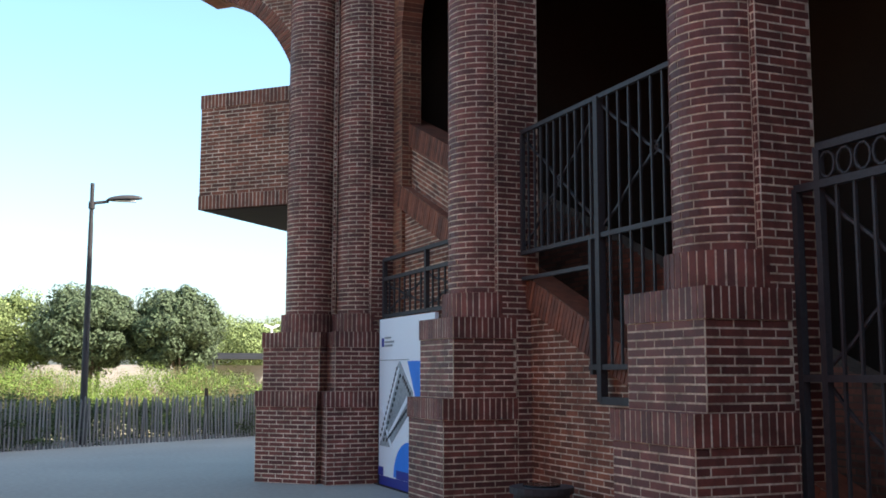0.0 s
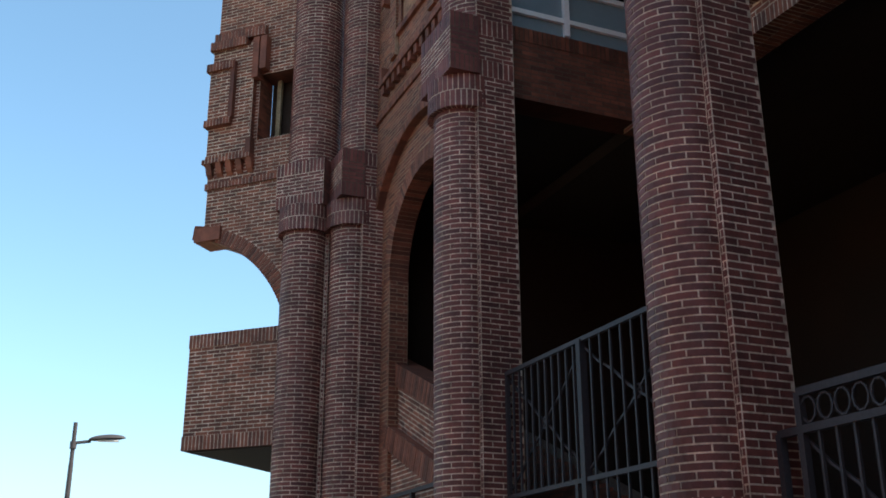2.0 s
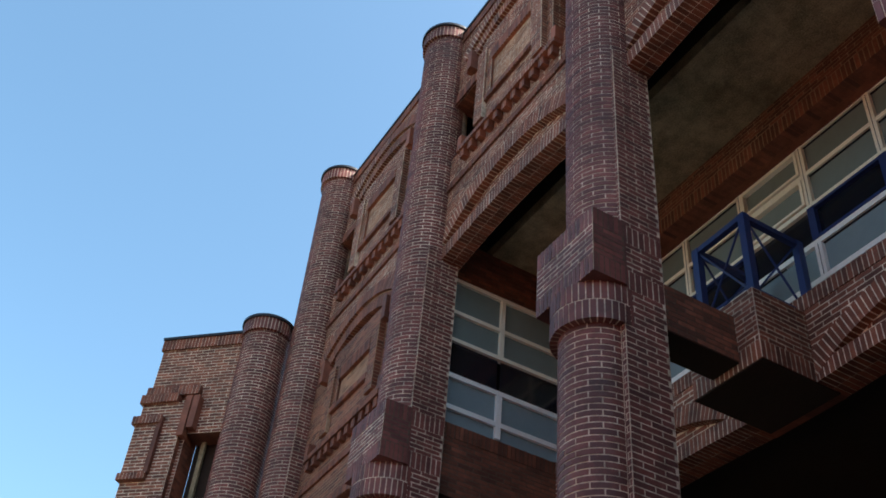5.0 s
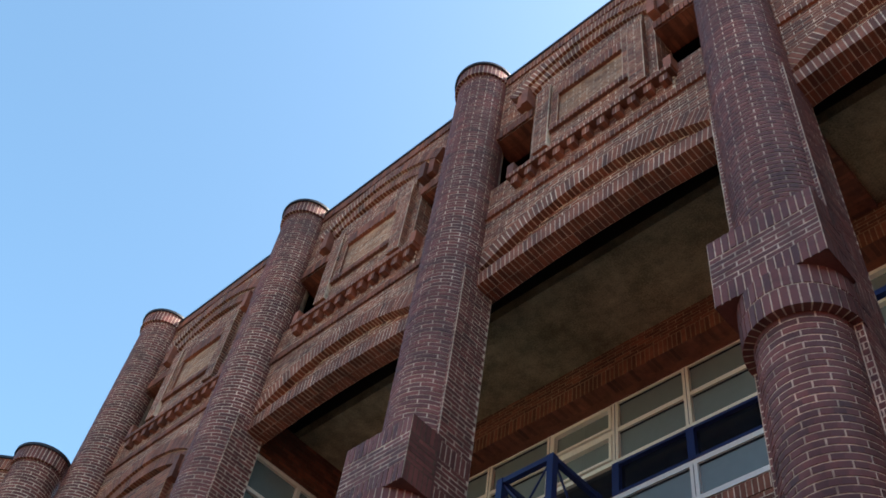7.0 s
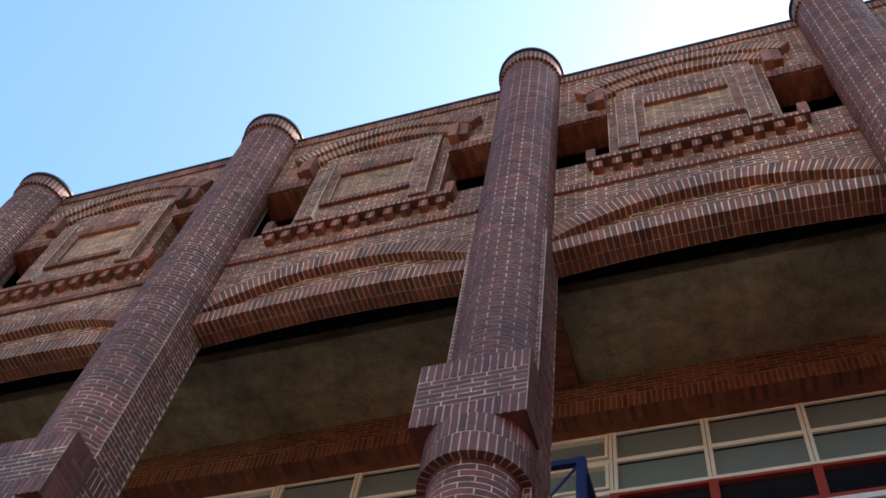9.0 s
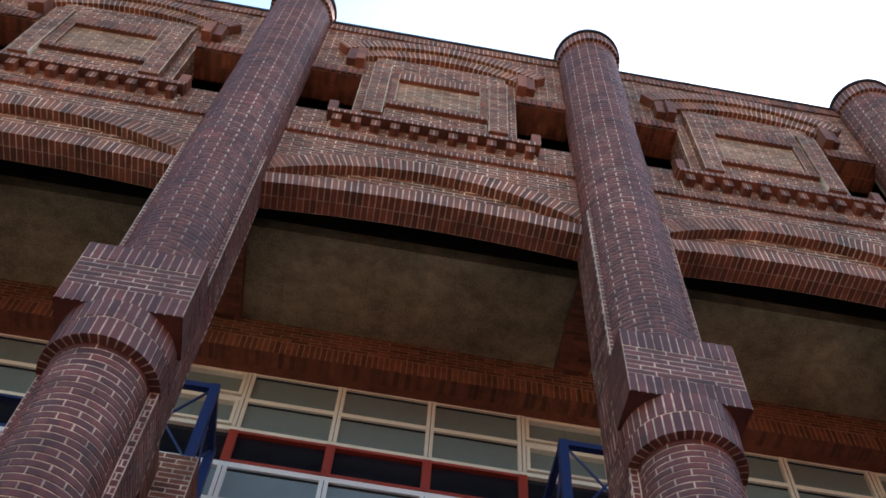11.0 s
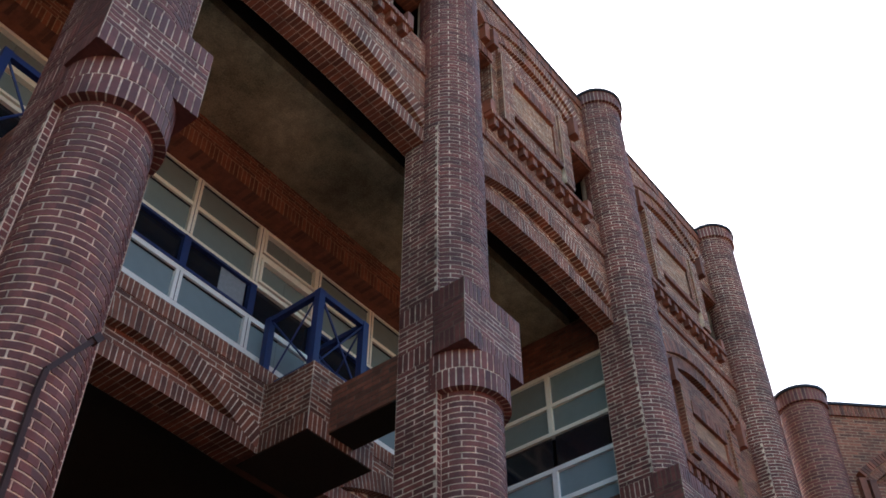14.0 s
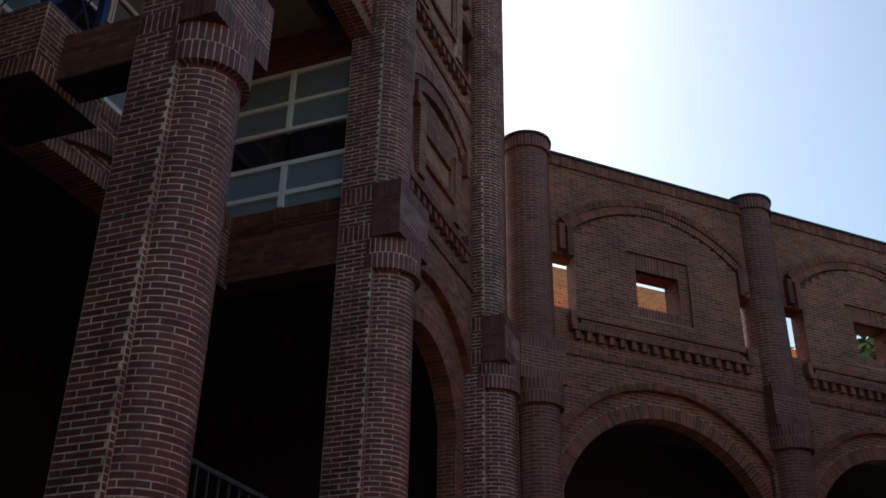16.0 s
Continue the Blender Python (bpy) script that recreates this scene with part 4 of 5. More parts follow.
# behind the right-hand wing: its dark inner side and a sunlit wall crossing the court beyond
# Arcade slab and back wall get the same shade-dark colour.
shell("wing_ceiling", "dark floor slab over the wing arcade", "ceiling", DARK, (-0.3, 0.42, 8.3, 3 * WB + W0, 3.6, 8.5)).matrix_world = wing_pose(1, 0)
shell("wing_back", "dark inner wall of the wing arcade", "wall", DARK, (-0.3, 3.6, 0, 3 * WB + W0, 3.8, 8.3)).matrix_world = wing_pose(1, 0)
TILE = material("roof_tile", (0.62, 0.26, 0.10), 0.85, island=0.5, vary=0.3)
a = Acc()
n, x0, x1 = 16, 1.0, 9.6
for i in range(n):
    y0, y1 = 2.5 + 3.6 * i / n, 2.5 + 3.6 * (i + 1) / n
    za, zb = 10.83 + 0.897 * (y0 - 2.5), 10.83 + 0.897 * (y1 - 2.5)
    m = round((x1 - x0) / 0.24)
    for k in range(m):
        xa, xb = x0 + (x1 - x0) * k / m, x0 + (x1 - x0) * (k + 0.94) / m
        a.hexa([(xa, y1 + 0.05, zb - 0.05), (xb, y1 + 0.05, zb - 0.05), (xb, y1 + 0.03, zb + 0.0), (xa, y1 + 0.03, zb + 0.0), (xa, y0, za - 0.02), (xb, y0, za - 0.02), (xb, y0, za + 0.035), (xa, y0, za + 0.035)], 0)
roof = tagged(put("tiled_roof", a, None, "", (TILE,)), "steep sunlit terracotta tiled roof behind the wing", "roof", kind="structure")
roof.matrix_world = wing_pose(1, 0)
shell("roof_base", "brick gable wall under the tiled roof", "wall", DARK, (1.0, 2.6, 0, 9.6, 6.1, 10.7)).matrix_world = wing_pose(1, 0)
# added plain walls, out of sight, that hold low skylight off the court
shell("wall_east", "added unseen brick wall holding off low skylight", "wall", BRICK, (26.8, -10.5, 0, 27.3, -7.0, 11.5))
shell("wall_south", "added unseen brick wall holding off low skylight", "wall", BRICK, (-11, -8.4, 0, 27.3, -7.9, 10.0))

# ---- ground ----
a = Acc()
a.solid(-900, -900, -0.6, 900, 900, -0.06, 0)
tagged(put("ground", a, None, "", (EARTH,)), "dry earth ground reaching to the horizon", "ground", kind="structure")
a = Acc()
k = 0
a.hexa([(-40, 30, -0.5), (40, 30, -0.5), (40, 30, 0), (-40, 30, 0), (-20.5, -9, -0.5), (40, -9, -0.5), (40, -9, 0), (-20.5, -9, 0)], 0)
tagged(put("pavement", a, None, "", (PAVING,)), "pale smooth paved forecourt in shade", "pavement", kind="structure")


# ---- stair behind the columns, gates ----
def bar(a, p, q, w, slot=0):
    """A square bar from p to q."""
    p, q = Vector(p), Vector(q)
    d = (q - p).normalized()
    s = d.cross(Vector((0, 1, 0)))
    s = (s if s.length > 0.1 else d.cross(Vector((1, 0, 0)))).normalized() * w / 2
    t = d.cross(s).normalized() * w / 2
    a.hexa([p - s - t, p + s - t, p + s + t, p - s + t, q - s - t, q + s - t, q + s + t, q - s + t], slot)


def bent_bar(a, pts, w):
    """One square bar bent through the points, all in a plane of constant y."""
    k = len(a.v)
    for i, p in enumerate(pts):
        d = (pts[min(i + 1, len(pts) - 1)] - pts[max(i - 1, 0)]).normalized()
        s = d.cross(Vector((0, 1, 0))).normalized() * w / 2
        t = Vector((0, w / 2, 0))
        a.v.extend(tuple(p + q) for q in (-s - t, s - t, s + t, t - s))
    n = len(pts) - 1
    for i in range(n):
        a.f.extend((k + 4 * i + j, k + 4 * i + (j + 1) % 4, k + 4 * i + 4 + (j + 1) % 4, k + 4 * i + 4 + j) for j in range(4))
    a.f.extend([(k, k + 1, k + 2, k + 3), tuple(k + 4 * n + j for j in (3, 2, 1, 0))])
    a.m.extend([0] * (4 * n + 2))


def ring(a, x, y, z, rx, rz, w, n=10):
    """A closed square-section ring in a plane of constant y."""
    k = len(a.v)
    for i in range(n):
        t = 2 * math.pi * i / n
        for e, d in ((-1, -1), (1, -1), (1, 1), (-1, 1)):
            a.v.append((x + (rx + e * w / 2) * math.cos(t), y + d * w / 2, z + (rz + e * w / 2) * math.sin(t)))
    for i in range(n):
        p, q = k + 4 * i, k + 4 * ((i + 1) % n)
        a.f.extend((p + j, q + j, q + (j + 1) % 4, p + (j + 1) % 4) for j in range(4))
    a.m.extend([0] * (4 * n))


def stair(side):
    """Brick stair cheek rising towards the end of the facade, with sloping soldier copings; x grows towards the middle."""
    st = place("stair", "brick stair flight with sloping soldier-course copings", "stair", "structure", m=pose(0, 5.30, 0) @ Matrix.Diagonal((-side, 1, 1, 1)))
    slope = 0.42
    def low(x):
        return 2.60 - slope * (x + 10.22)
    a = Acc()
    x0, x1 = -14.9, -4.7
    n = 80
    for i in range(n):
        xa, xb = x0 + (x1 - x0) * i / n, x0 + (x1 - x0) * (i + 1) / n
        za, zb = low(xa) - 0.34, low(xb) - 0.34
        if zb < 0.02:
            break
        a.hexa([(xa, 0.3, 0), (xb, 0.3, 0), (xb, 0.3, zb), (xa, 0.3, za), (xa, 0, 0), (xb, 0, 0), (xb, 0, zb), (xa, 0, za)], 1)
    def clip(v):
        e = -10.22 + (2.60 - 0.34 - v) / slope
        return [(0, min(x1, e) - x0)] if e > x0 else []
    a.wall((x0, 0, 0), (1, 0, 0), (0, -1, 0), x1 - x0, 4.4, clip=clip)
    put("cheek_wall", a, st)
    c = math.hypot(1, slope)
    u, v = (1 / c, 0, -slope / c), (slope / c, 0, 1 / c)
    a = Acc()
    L = 9.4 * c
    o = (x0, -0.05, low(x0) - 0.34)
    a.slab(o, u, v, (0, -1, 0), 0, L, 0, 0.32, 0.0, 1)
    a.soldiers(o, u, (0, -1, 0), L, 0.32, 0.012, v=v)
    top = [(x0, low(x0)), (x0 + 9.4, low(x0 + 9.4))]
    a.hexa([(x0, 0.3, low(x0) - 0.3), (x0 + 9.4, 0.3, low(x0 + 9.4) - 0.3), (x0 + 9.4, 0.3, low(x0 + 9.4)), (x0, 0.3, low(x0)),
            (x0, -0.055, low(x0) - 0.3), (x0 + 9.4, -0.055, low(x0 + 9.4) - 0.3), (x0 + 9.4, -0.055, low(x0 + 9.4)), (x0, -0.055, low(x0))], 0)
    put("coping", a, st)
    # far cheek of the flight
    a = Acc()
    def high(v):
        e = -10.22 + (2.60 + 0.22 - v) / slope
        return [(0, min(x1, e) - x0)] if e > x0 else []
    for i in range(n):
        xa, xb = x0 + (x1 - x0) * i / n, x0 + (x1 - x0) * (i + 1) / n
        if low(xb) + 0.22 > 0.05:
            a.hexa([(xa, 1.9, 0), (xb, 1.9, 0), (xb, 1.9, low(xb) + 0.22), (xa, 1.9, low(xa) + 0.22), (xa, 1.6, 0), (xb, 1.6, 0), (xb, 1.6, low(xb) + 0.22), (xa, 1.6, low(xa) + 0.22)], 1)
    a.wall((x0, 1.6, 0), (1, 0, 0), (0, -1, 0), x1 - x0, 5.5, clip=high)
    # Dark joints stand in for the gloom behind the grille.
    put("far_cheek_wall", a, st, "", (BRICK, DARKJOINT))
    # upper parapet of the landing flight in the end bay
    a = Acc()
    e = -11.2
    for i in range(20):
        xa, xb = x0 + (e - x0) * i / 20, x0 + (e - x0) * (i + 1) / 20
        a.hexa([(xa, 0.5, low(xa)), (xb, 0.5, low(xb)), (xb, 0.5, low(xb) + 0.62), (xa, 0.5, low(xa) + 0.62), (xa, 0.1, low(xa)), (xb, 0.1, low(xb)), (xb, 0.1, low(xb) + 0.62), (xa, 0.1, low(xa) + 0.62)], 1)
    L2 = (e - x0) * c
    a.wall((x0, 0.1, low(x0)), u, (0, -1, 0), L2, 0.62 / c, v=v)
    o = (x0, 0.06, low(x0) + 0.62)
    a.soldiers(o, u, (0, -1, 0), L2, 0.3, 0.012, v=v)
    a.hexa([(x0, 0.5, low(x0) + 0.6), (e, 0.5, low(e) + 0.6), (e, 0.5, low(e) + 0.93), (x0, 0.5, low(x0) + 0.93), (x0, 0.06, low(x0) + 0.6), (e, 0.06, low(e) + 0.6), (e, 0.06, low(e) + 0.93), (x0, 0.06, low(x0) + 0.93)], 0)
    put("landing_coping", a, st)
    return st


stair(-1)
stair(1)


def gate_panel(g, x0, x1, z0, z1, n, cross=True):
    for i in range(1, n):
        x = x0 + (x1 - x0) * i / n
        a = Acc()
        bar(a, (x, 0, z0), (x, 0, z1), 0.022)
        put("bar", a, g, "", (IRON,))
    if cross:
        for s in (0, 1):
            a = Acc()
            p, q = ((x0, 0.03, z0 + 0.05), (x1, 0.03, z1 - 0.05)) if s else ((x0, 0.03, z1 - 0.05), (x1, 0.03, z0 + 0.05))
            pts = [Vector(p).lerp(Vector(q), k / 7) + Vector((0, 0, 0.014 * (-1) ** k)) for k in range(8)]
            bent_bar(a, pts, 0.022)
            put("brace", a, g, "", (IRON,))
        a = Acc()
        xm, zm = (x0 + x1) / 2, (z0 + z1) / 2
        ring(a, xm, 0.03, zm, 0.06, 0.06, 0.02)
        put("rosette", a, g, "", (IRON,))


def rail(g, p, q, w=0.05, name="rail"):
    a = Acc()
    bar(a, p, q, w)
    put(name, a, g, "", (IRON,))


def stair_gate(name):
    """Stepped iron grille over the stair; x from the bay's outer pilaster towards the middle."""
    g = place(name, "dark grey iron grille with diagonal ornament between brick columns", "gate", group="iron grilles")
    W = S - 0.86
    m = 1.62
    rail(g, (0, 0, 4.20), (W, 0, 4.20), 0.045)
    rail(g, (0, 0, 2.86), (W, 0, 2.86), 0.045)
    rail(g, (0.02, 0, 2.86), (0.02, 0, 4.2), 0.045, "post")
    rail(g, (m, 0, 1.30), (m, 0, 4.2), 0.075, "post")
    rail(g, (m - 0.16, 0, 1.55), (m - 0.16, 0, 2.86), 0.045, "post")
    rail(g, (0.02, 0, 2.58), (m - 0.16, 0, 2.58), 0.04)
    rail(g, (W - 0.02, 0, 1.3), (W - 0.02, 0, 4.2), 0.045, "post")
    rail(g, (m - 0.2, 0, 1.62), (W, 0, 1.62), 0.05)
    rail(g, (m, 0, 1.31), (W, 0, 1.31), 0.07)
    gate_panel(g, 0.02, m, 2.88, 4.18, 11)
    gate_panel(g, m, W, 2.88, 4.18, 10)
    gate_panel(g, m, W, 1.64, 2.84, 10, False)
    return g


g = stair_gate("iron_grille")
g.matrix_world = pose(X(2) + 0.43, 5.20, 0)
gm = copy_thing(g, pose(X(7) - 0.43, 5.20, 0, 0, 0, 180))


def tall_gate(name):
    """Full-height iron gate with a crest panel of scrolls."""
    g = place(name, "tall dark iron gate with scroll crest and diagonal ornament", "gate", group="iron grilles")
    W = S - 0.86
    rail(g, (0.02, 0, 0), (0.02, 0, 2.86), 0.06, "post")
    rail(g, (W - 0.02, 0, 0), (W - 0.02, 0, 2.86), 0.06, "post")
    rail(g, (0.02, 0, 2.86), (W - 0.02, 0, 2.86), 0.055)
    rail(g, (0.02, 0, 1.53), (W - 0.02, 0, 1.53), 0.05)
    rail(g, (0.02, 0, 0.12), (W - 0.02, 0, 0.12), 0.05)
    xs = [0.25, W / 2, W - 0.25]
    for x in xs:
        rail(g, (x, 0, 0.05), (x, 0, 3.12), 0.055, "post")
    rail(g, (xs[0], 0, 3.12), (xs[2], 0, 3.12), 0.055)
    for x0, x1 in zip(xs, xs[1:]):
        gate_panel(g, x0, x1, 1.55, 2.84, 9)
        gate_panel(g, x0, x1, 0.14, 1.51, 9)
        for i in range(9):
            a = Acc()
            xc = x0 + (x1 - x0) * (i + 0.5) / 9
            ring(a, xc, 0.0, 2.99, 0.07, 0.09, 0.016)
            put("scroll", a, g, "", (IRON,))
    return g


g = tall_gate("iron_gate")
g.matrix_world = pose(X(3) + 0.43, 5.20, 0)
copy_thing(g, pose(X(5) + 0.43, 5.20, 0))


def low_gate(name):
    g = place(name, "iron overthrow with braced bars above an information board", "gate", group="iron grilles")
    W = S - 0.9
    for z in (3.20, 2.92, 2.38):
        rail(g, (0, 0, z), (W, 0, z), 0.05)
    for x in (0.03, W / 2, W - 0.03):
        rail(g, (x, 0, 2.38), (x, 0, 3.2), 0.06, "post")
    gate_panel(g, 0.03, W / 2, 2.4, 2.9, 8)
    gate_panel(g, W / 2, W - 0.03, 2.4, 2.9, 8)
    return g


low_gate("iron_overthrow").matrix_world = pose(X(1) + 0.45, 5.10, 0)

# ---- information board in the end bay ----
BOARDBLUE = material("board_blue", (0.03, 0.22, 0.75), 0.5, vary=0.1, bump=0.0)
BOARDNAVY = material("board_navy", (0.03, 0.04, 0.28), 0.5, vary=0.1, bump=0.0)
BOARDWHITE = material("board_white", (0.84, 0.87, 0.92), 0.45, vary=0.03, bump=0.0)
BOARDGREY = material("board_grey", (0.30, 0.33, 0.35), 0.5, vary=0.7, grain=14, bump=0.0)


def board():
    b = place("information_board", "large white and blue site plan board behind the plinths", "sign", m=pose(X(1) + 0.62, 4.98, 0))
    def flat(name, pts, layer, mat, label=""):
        a = Acc()
        n = len(pts)
        a.v = [(x, -0.004 * layer, z) for x, z in pts] + [(x, 0.0, z) for x, z in pts]
        a.f = [tuple(range(n)), tuple(reversed(range(n, 2 * n)))] + [(i, i + n, (i + 1) % n + n, (i + 1) % n) for i in range(n)]
        a.m = [0] * len(a.f)
        return put(name, a, b, label, (mat,))
    a = Acc()
    a.solid(0, 0, 0.14, 2.1, 0.05, 2.32, 0)
    put("panel", a, b, "white printed panel", (BOARDWHITE,))
    flat("blue_field", [(1.15, 1.72), (2.1, 1.72), (2.1, 0.75), (1.75, 0.75)], 2, BOARDBLUE, "bright blue printed field")
    flat("blue_disc", [(1.25 + 0.62 * math.cos(t), 0.16 + 0.5 * math.sin(t)) for t in [math.pi * i / 12 for i in range(13)]], 2, BOARDBLUE, "bright blue half disc")
    flat("navy_band", [(0.75, 0.145), (2.1, 0.145), (2.1, 0.26), (0.75, 0.26)], 3, BOARDNAVY, "navy foot band")
    flat("navy_mark", [(0.02, 0.145), (0.2, 0.145), (0.2, 0.26), (0.02, 0.26)], 3, BOARDNAVY, "navy mark")
    flat("plan_drawing", [(0.06, 0.55), (0.45, 0.55), (1.15, 1.0), (1.35, 1.3), (0.85, 1.72), (0.7, 1.6)], 3, BOARDGREY, "grey site plan drawing")
    flat("plan_path", [(0.08, 0.62), (0.14, 0.62), (0.86, 1.62), (0.8, 1.64)], 4, BOARDWHITE)
    flat("plan_path", [(0.5, 0.56), (0.58, 0.56), (0.12, 1.1), (0.08, 1.06)], 4, BOARDWHITE)
    flat("plan_path", [(0.45, 0.75), (0.5, 0.72), (1.2, 1.2), (1.16, 1.26)], 4, BOARDWHITE)
    for (px, pz), (qx, qz), k in (((0.10, 0.66), (0.80, 1.66), 13), ((0.22, 0.60), (0.92, 1.56), 12), ((0.98, 1.52), (1.30, 1.27), 6), ((0.34, 0.62), (1.16, 1.08), 11)):
        for i in range(k):
            cx, cz = px + (qx - px) * (i + 0.5) / k, pz + (qz - pz) * (i + 0.5) / k
            flat("plan_block", [(cx - 0.022, cz - 0.028), (cx + 0.022, cz - 0.012), (cx + 0.018, cz + 0.03), (cx - 0.024, cz + 0.014)], 5, FLASH)
    flat("rule", [(0.02, 1.735), (1.2, 1.735), (1.2, 1.745), (0.02, 1.745)], 3, BOARDGREY)
    for i, z in enumerate((1.98, 1.93, 2.04)):
        flat("text_bar", [(0.24, z), (0.6 - 0.06 * i, z), (0.6 - 0.06 * i, z + 0.025), (0.24, z + 0.025)], 3, BOARDGREY)
    flat("emblem", [(0.12, 1.93), (0.19, 1.93), (0.19, 2.05), (0.12, 2.05)], 3, BOARDNAVY)
    a = Acc()
    a.solid(-0.05, 0.005, 0.0, 0.0, 0.06, 2.34, 0)
    put("edge_post", a, b, "dark steel edge", (IRON,))
    a = Acc()
    a.solid(0.0, 0.01, 0.0, 2.1, 0.05, 0.138, 0)
    put("foot_rail", a, b, "dark steel foot", (BOARDNAVY,))
    return b


board()

# ---- litter bin ----
lb = place("litter_bin", "dark blue-black round litter bin beside a plinth", "bin", m=pose(-9.17, 4.84, 0))
a = Acc()
a.drum(0.27, 0, 0.43, 0, n=24)
put("body", a, lb, "", (IRON,))
a = Acc()
a.drum(0.31, 0.43, 0.49, 0, n=24)
put("lid", a, lb, "", (IRON,))
a = Acc()
a.drum(0.18, 0.49, 0.51, 0, n=24)
put("opening", a, lb, "", (DARKPANE,))

# ---- sign over the middle arch ----
def rounded(x0, z0, x1, z1, r, n=6):
    pts = []
    for cx, cz, s in ((x1 - r, z1 - r, 0), (x0 + r, z1 - r, 1), (x0 + r, z0 + r, 2), (x1 - r, z0 + r, 3)):
        pts += [(cx + r * math.cos((s + k / n) * math.pi / 2), cz + r * math.sin((s + k / n) * math.pi / 2)) for k in range(n + 1)]
    return pts


def prism(name, pts, y0, y1, mat, parent, label=""):
    a = Acc()
    n = len(pts)
    a.v = [(x, y0, z) for x, z in pts] + [(x, y1, z) for x, z in pts]
    a.f = [tuple(range(n)), tuple(reversed(range(n, 2 * n)))] + [(i, i + n, (i + 1) % n + n, (i + 1) % n) for i in range(n)]
    a.m = [0] * len(a.f)
    return put(name, a, parent, label, (mat,))


def lettering(text, size, width, x, z, parent, y=-0.006):
    c = bpy.data.curves.new("lettering", "FONT")
    c.body, c.size, c.align_x, c.align_y, c.extrude = text, size, "CENTER", "CENTER", 0.002
    c.offset = 0.001
    ob = bpy.data.objects.new("lettering", c)
    scene.collection.objects.link(ob)
    dg = bpy.context.evaluated_depsgraph_get()
    me = bpy.data.meshes.new_from_object(ob.evaluated_get(dg))
    bpy.data.objects.remove(ob)
    me.transform(Matrix.Diagonal((width / (max(v.co.x for v in me.vertices) - min(v.co.x for v in me.vertices)), 1, 1, 1)))
    me.materials.clear()
    me.materials.append(SIGNWHITE)
    t = new("lettering", me)
    t.parent = parent
    t.matrix_local = pose(x, y, z, 90, 0, 0)
    tagged(t, "white lettering")


sg = place("motto_sign", "red rounded sign with white motto lettering over the arch", "sign", m=pose(-0.055, 7.20, 8.44) @ Matrix.Diagonal((0.97, 1, 0.97, 1)))
prism("plate", rounded(-0.875, -0.415, 0.875, 0.415, 0.09), 0, 0.05, SIGNRED, sg)
lettering("LIBERTÉ  EGALITÉ  FRATERNITÉ", 0.135, 1.67, 0, 0.27, sg)
lettering("Région", 0.095, 0.27, -0.02, 0.115, sg)
lettering("Provence-Alpes-Côte d'Azur", 0.105, 1.06, -0.02, -0.25, sg)
for i in range(5):
    prism("stripe", [(-0.1 + i * 0.022, -0.12), (-0.087 + i * 0.022, -0.12), (-0.087 + i * 0.022, 0.03), (-0.1 + i * 0.022, 0.03)], -0.004, 0, GOLD, sg)
prism("shield", [(0.015, -0.12), (0.10, -0.12), (0.10, 0.03), (0.015, 0.03)], -0.004, 0, SIGNWHITE, sg)
prism("shield_top", [(0.017, -0.03), (0.098, -0.03), (0.098, 0.028), (0.017, 0.028)], -0.007, -0.0045, GOLD, sg)
prism("shield_mark", [(0.035, -0.10), (0.08, -0.10), (0.08, -0.06), (0.035, -0.06)], -0.007, -0.0045, BLUE, sg)

# notice pasted in one dark pane
nt = Acc()
nt.solid(-0.20, -0.012, -0.22, 0.20, -0.004, 0.22, 0)
tagged(put("paper_notice", nt, None, "", (material("notice_paper", (0.24, 0.27, 0.3), 0.7, vary=0.2, grain=6),)), "pale grey notice pasted on a dark window pane", "notice").matrix_world = pose(5.55, YW, 10.15)

# ---- flagpoles and wall arm ----
def flagpole(x, y, top):
    f = place("flagpole", "slim white flagpole with a domed cap", "flagpole", group="flagpoles", m=pose(x, y, 0))
    a = Acc()
    a.drum(0.03, 0, top - 0.05, 0, n=14)
    put("pole", a, f, "", (WHITE,))
    a = Acc()
    a.drum(0.05, top - 0.05, top - 0.015, 0, n=14)
    a.drum(0.035, top - 0.015, top, 0, n=14)
    put("cap", a, f, "", (WHITE,))


flagpole(-0.033, 5.0, 5.74)
flagpole(0.574, 5.0, 5.59)
BROWNIRON = material("brown_iron", (0.045, 0.022, 0.018), 0.6, vary=0.3, spec=0.3)
arm = place("wall_bracket", "dark brown bent iron pipe arm on a brick column", "bracket", m=pose(0, 4.5, 0))
a = Acc()
pts = [(2.325, 0.0, 5.507), (2.2, 0.0, 5.31), (2.095, 0.0, 5.14), (2.085, 0.005, 5.0), (2.085, 0.01, 4.85), (2.085, 0.01, 2.43)]
for p, q in zip(pts, pts[1:]):
    bar(a, p, q, 0.032)
put("rod", a, arm, "", (BROWNIRON,))
a = Acc()
bar(a, (2.31, 0, 5.48), (2.345, 0, 5.535), 0.055)
put("tip", a, arm, "", (BROWNIRON,))


# ---- street lamp, fence, planting ----
lamp = place("street_lamp", "slender dark steel street lamp with one flat arm head", "street lamp", m=pose(-24.40, 1.63, 0))
a = Acc()
k = 16
for r0, r1, z0, z1 in ((0.085, 0.075, 0, 1.2), (0.075, 0.05, 1.2, 4.9), (0.045, 0.045, 4.9, 5.78)):
    b = len(a.v)
    for i in range(k):
        t = 2 * math.pi * i / k
        a.v += [(r0 * math.cos(t), r0 * math.sin(t), z0), (r1 * math.cos(t), r1 * math.sin(t), z1)]
    for i in range(k):
        p, q = b + 2 * i, b + 2 * ((i + 1) % k)
        a.f.append((p, q, q + 1, p + 1))
        a.m.append(0)
put("pole", a, lamp, "", (IRON,))
a = Acc()
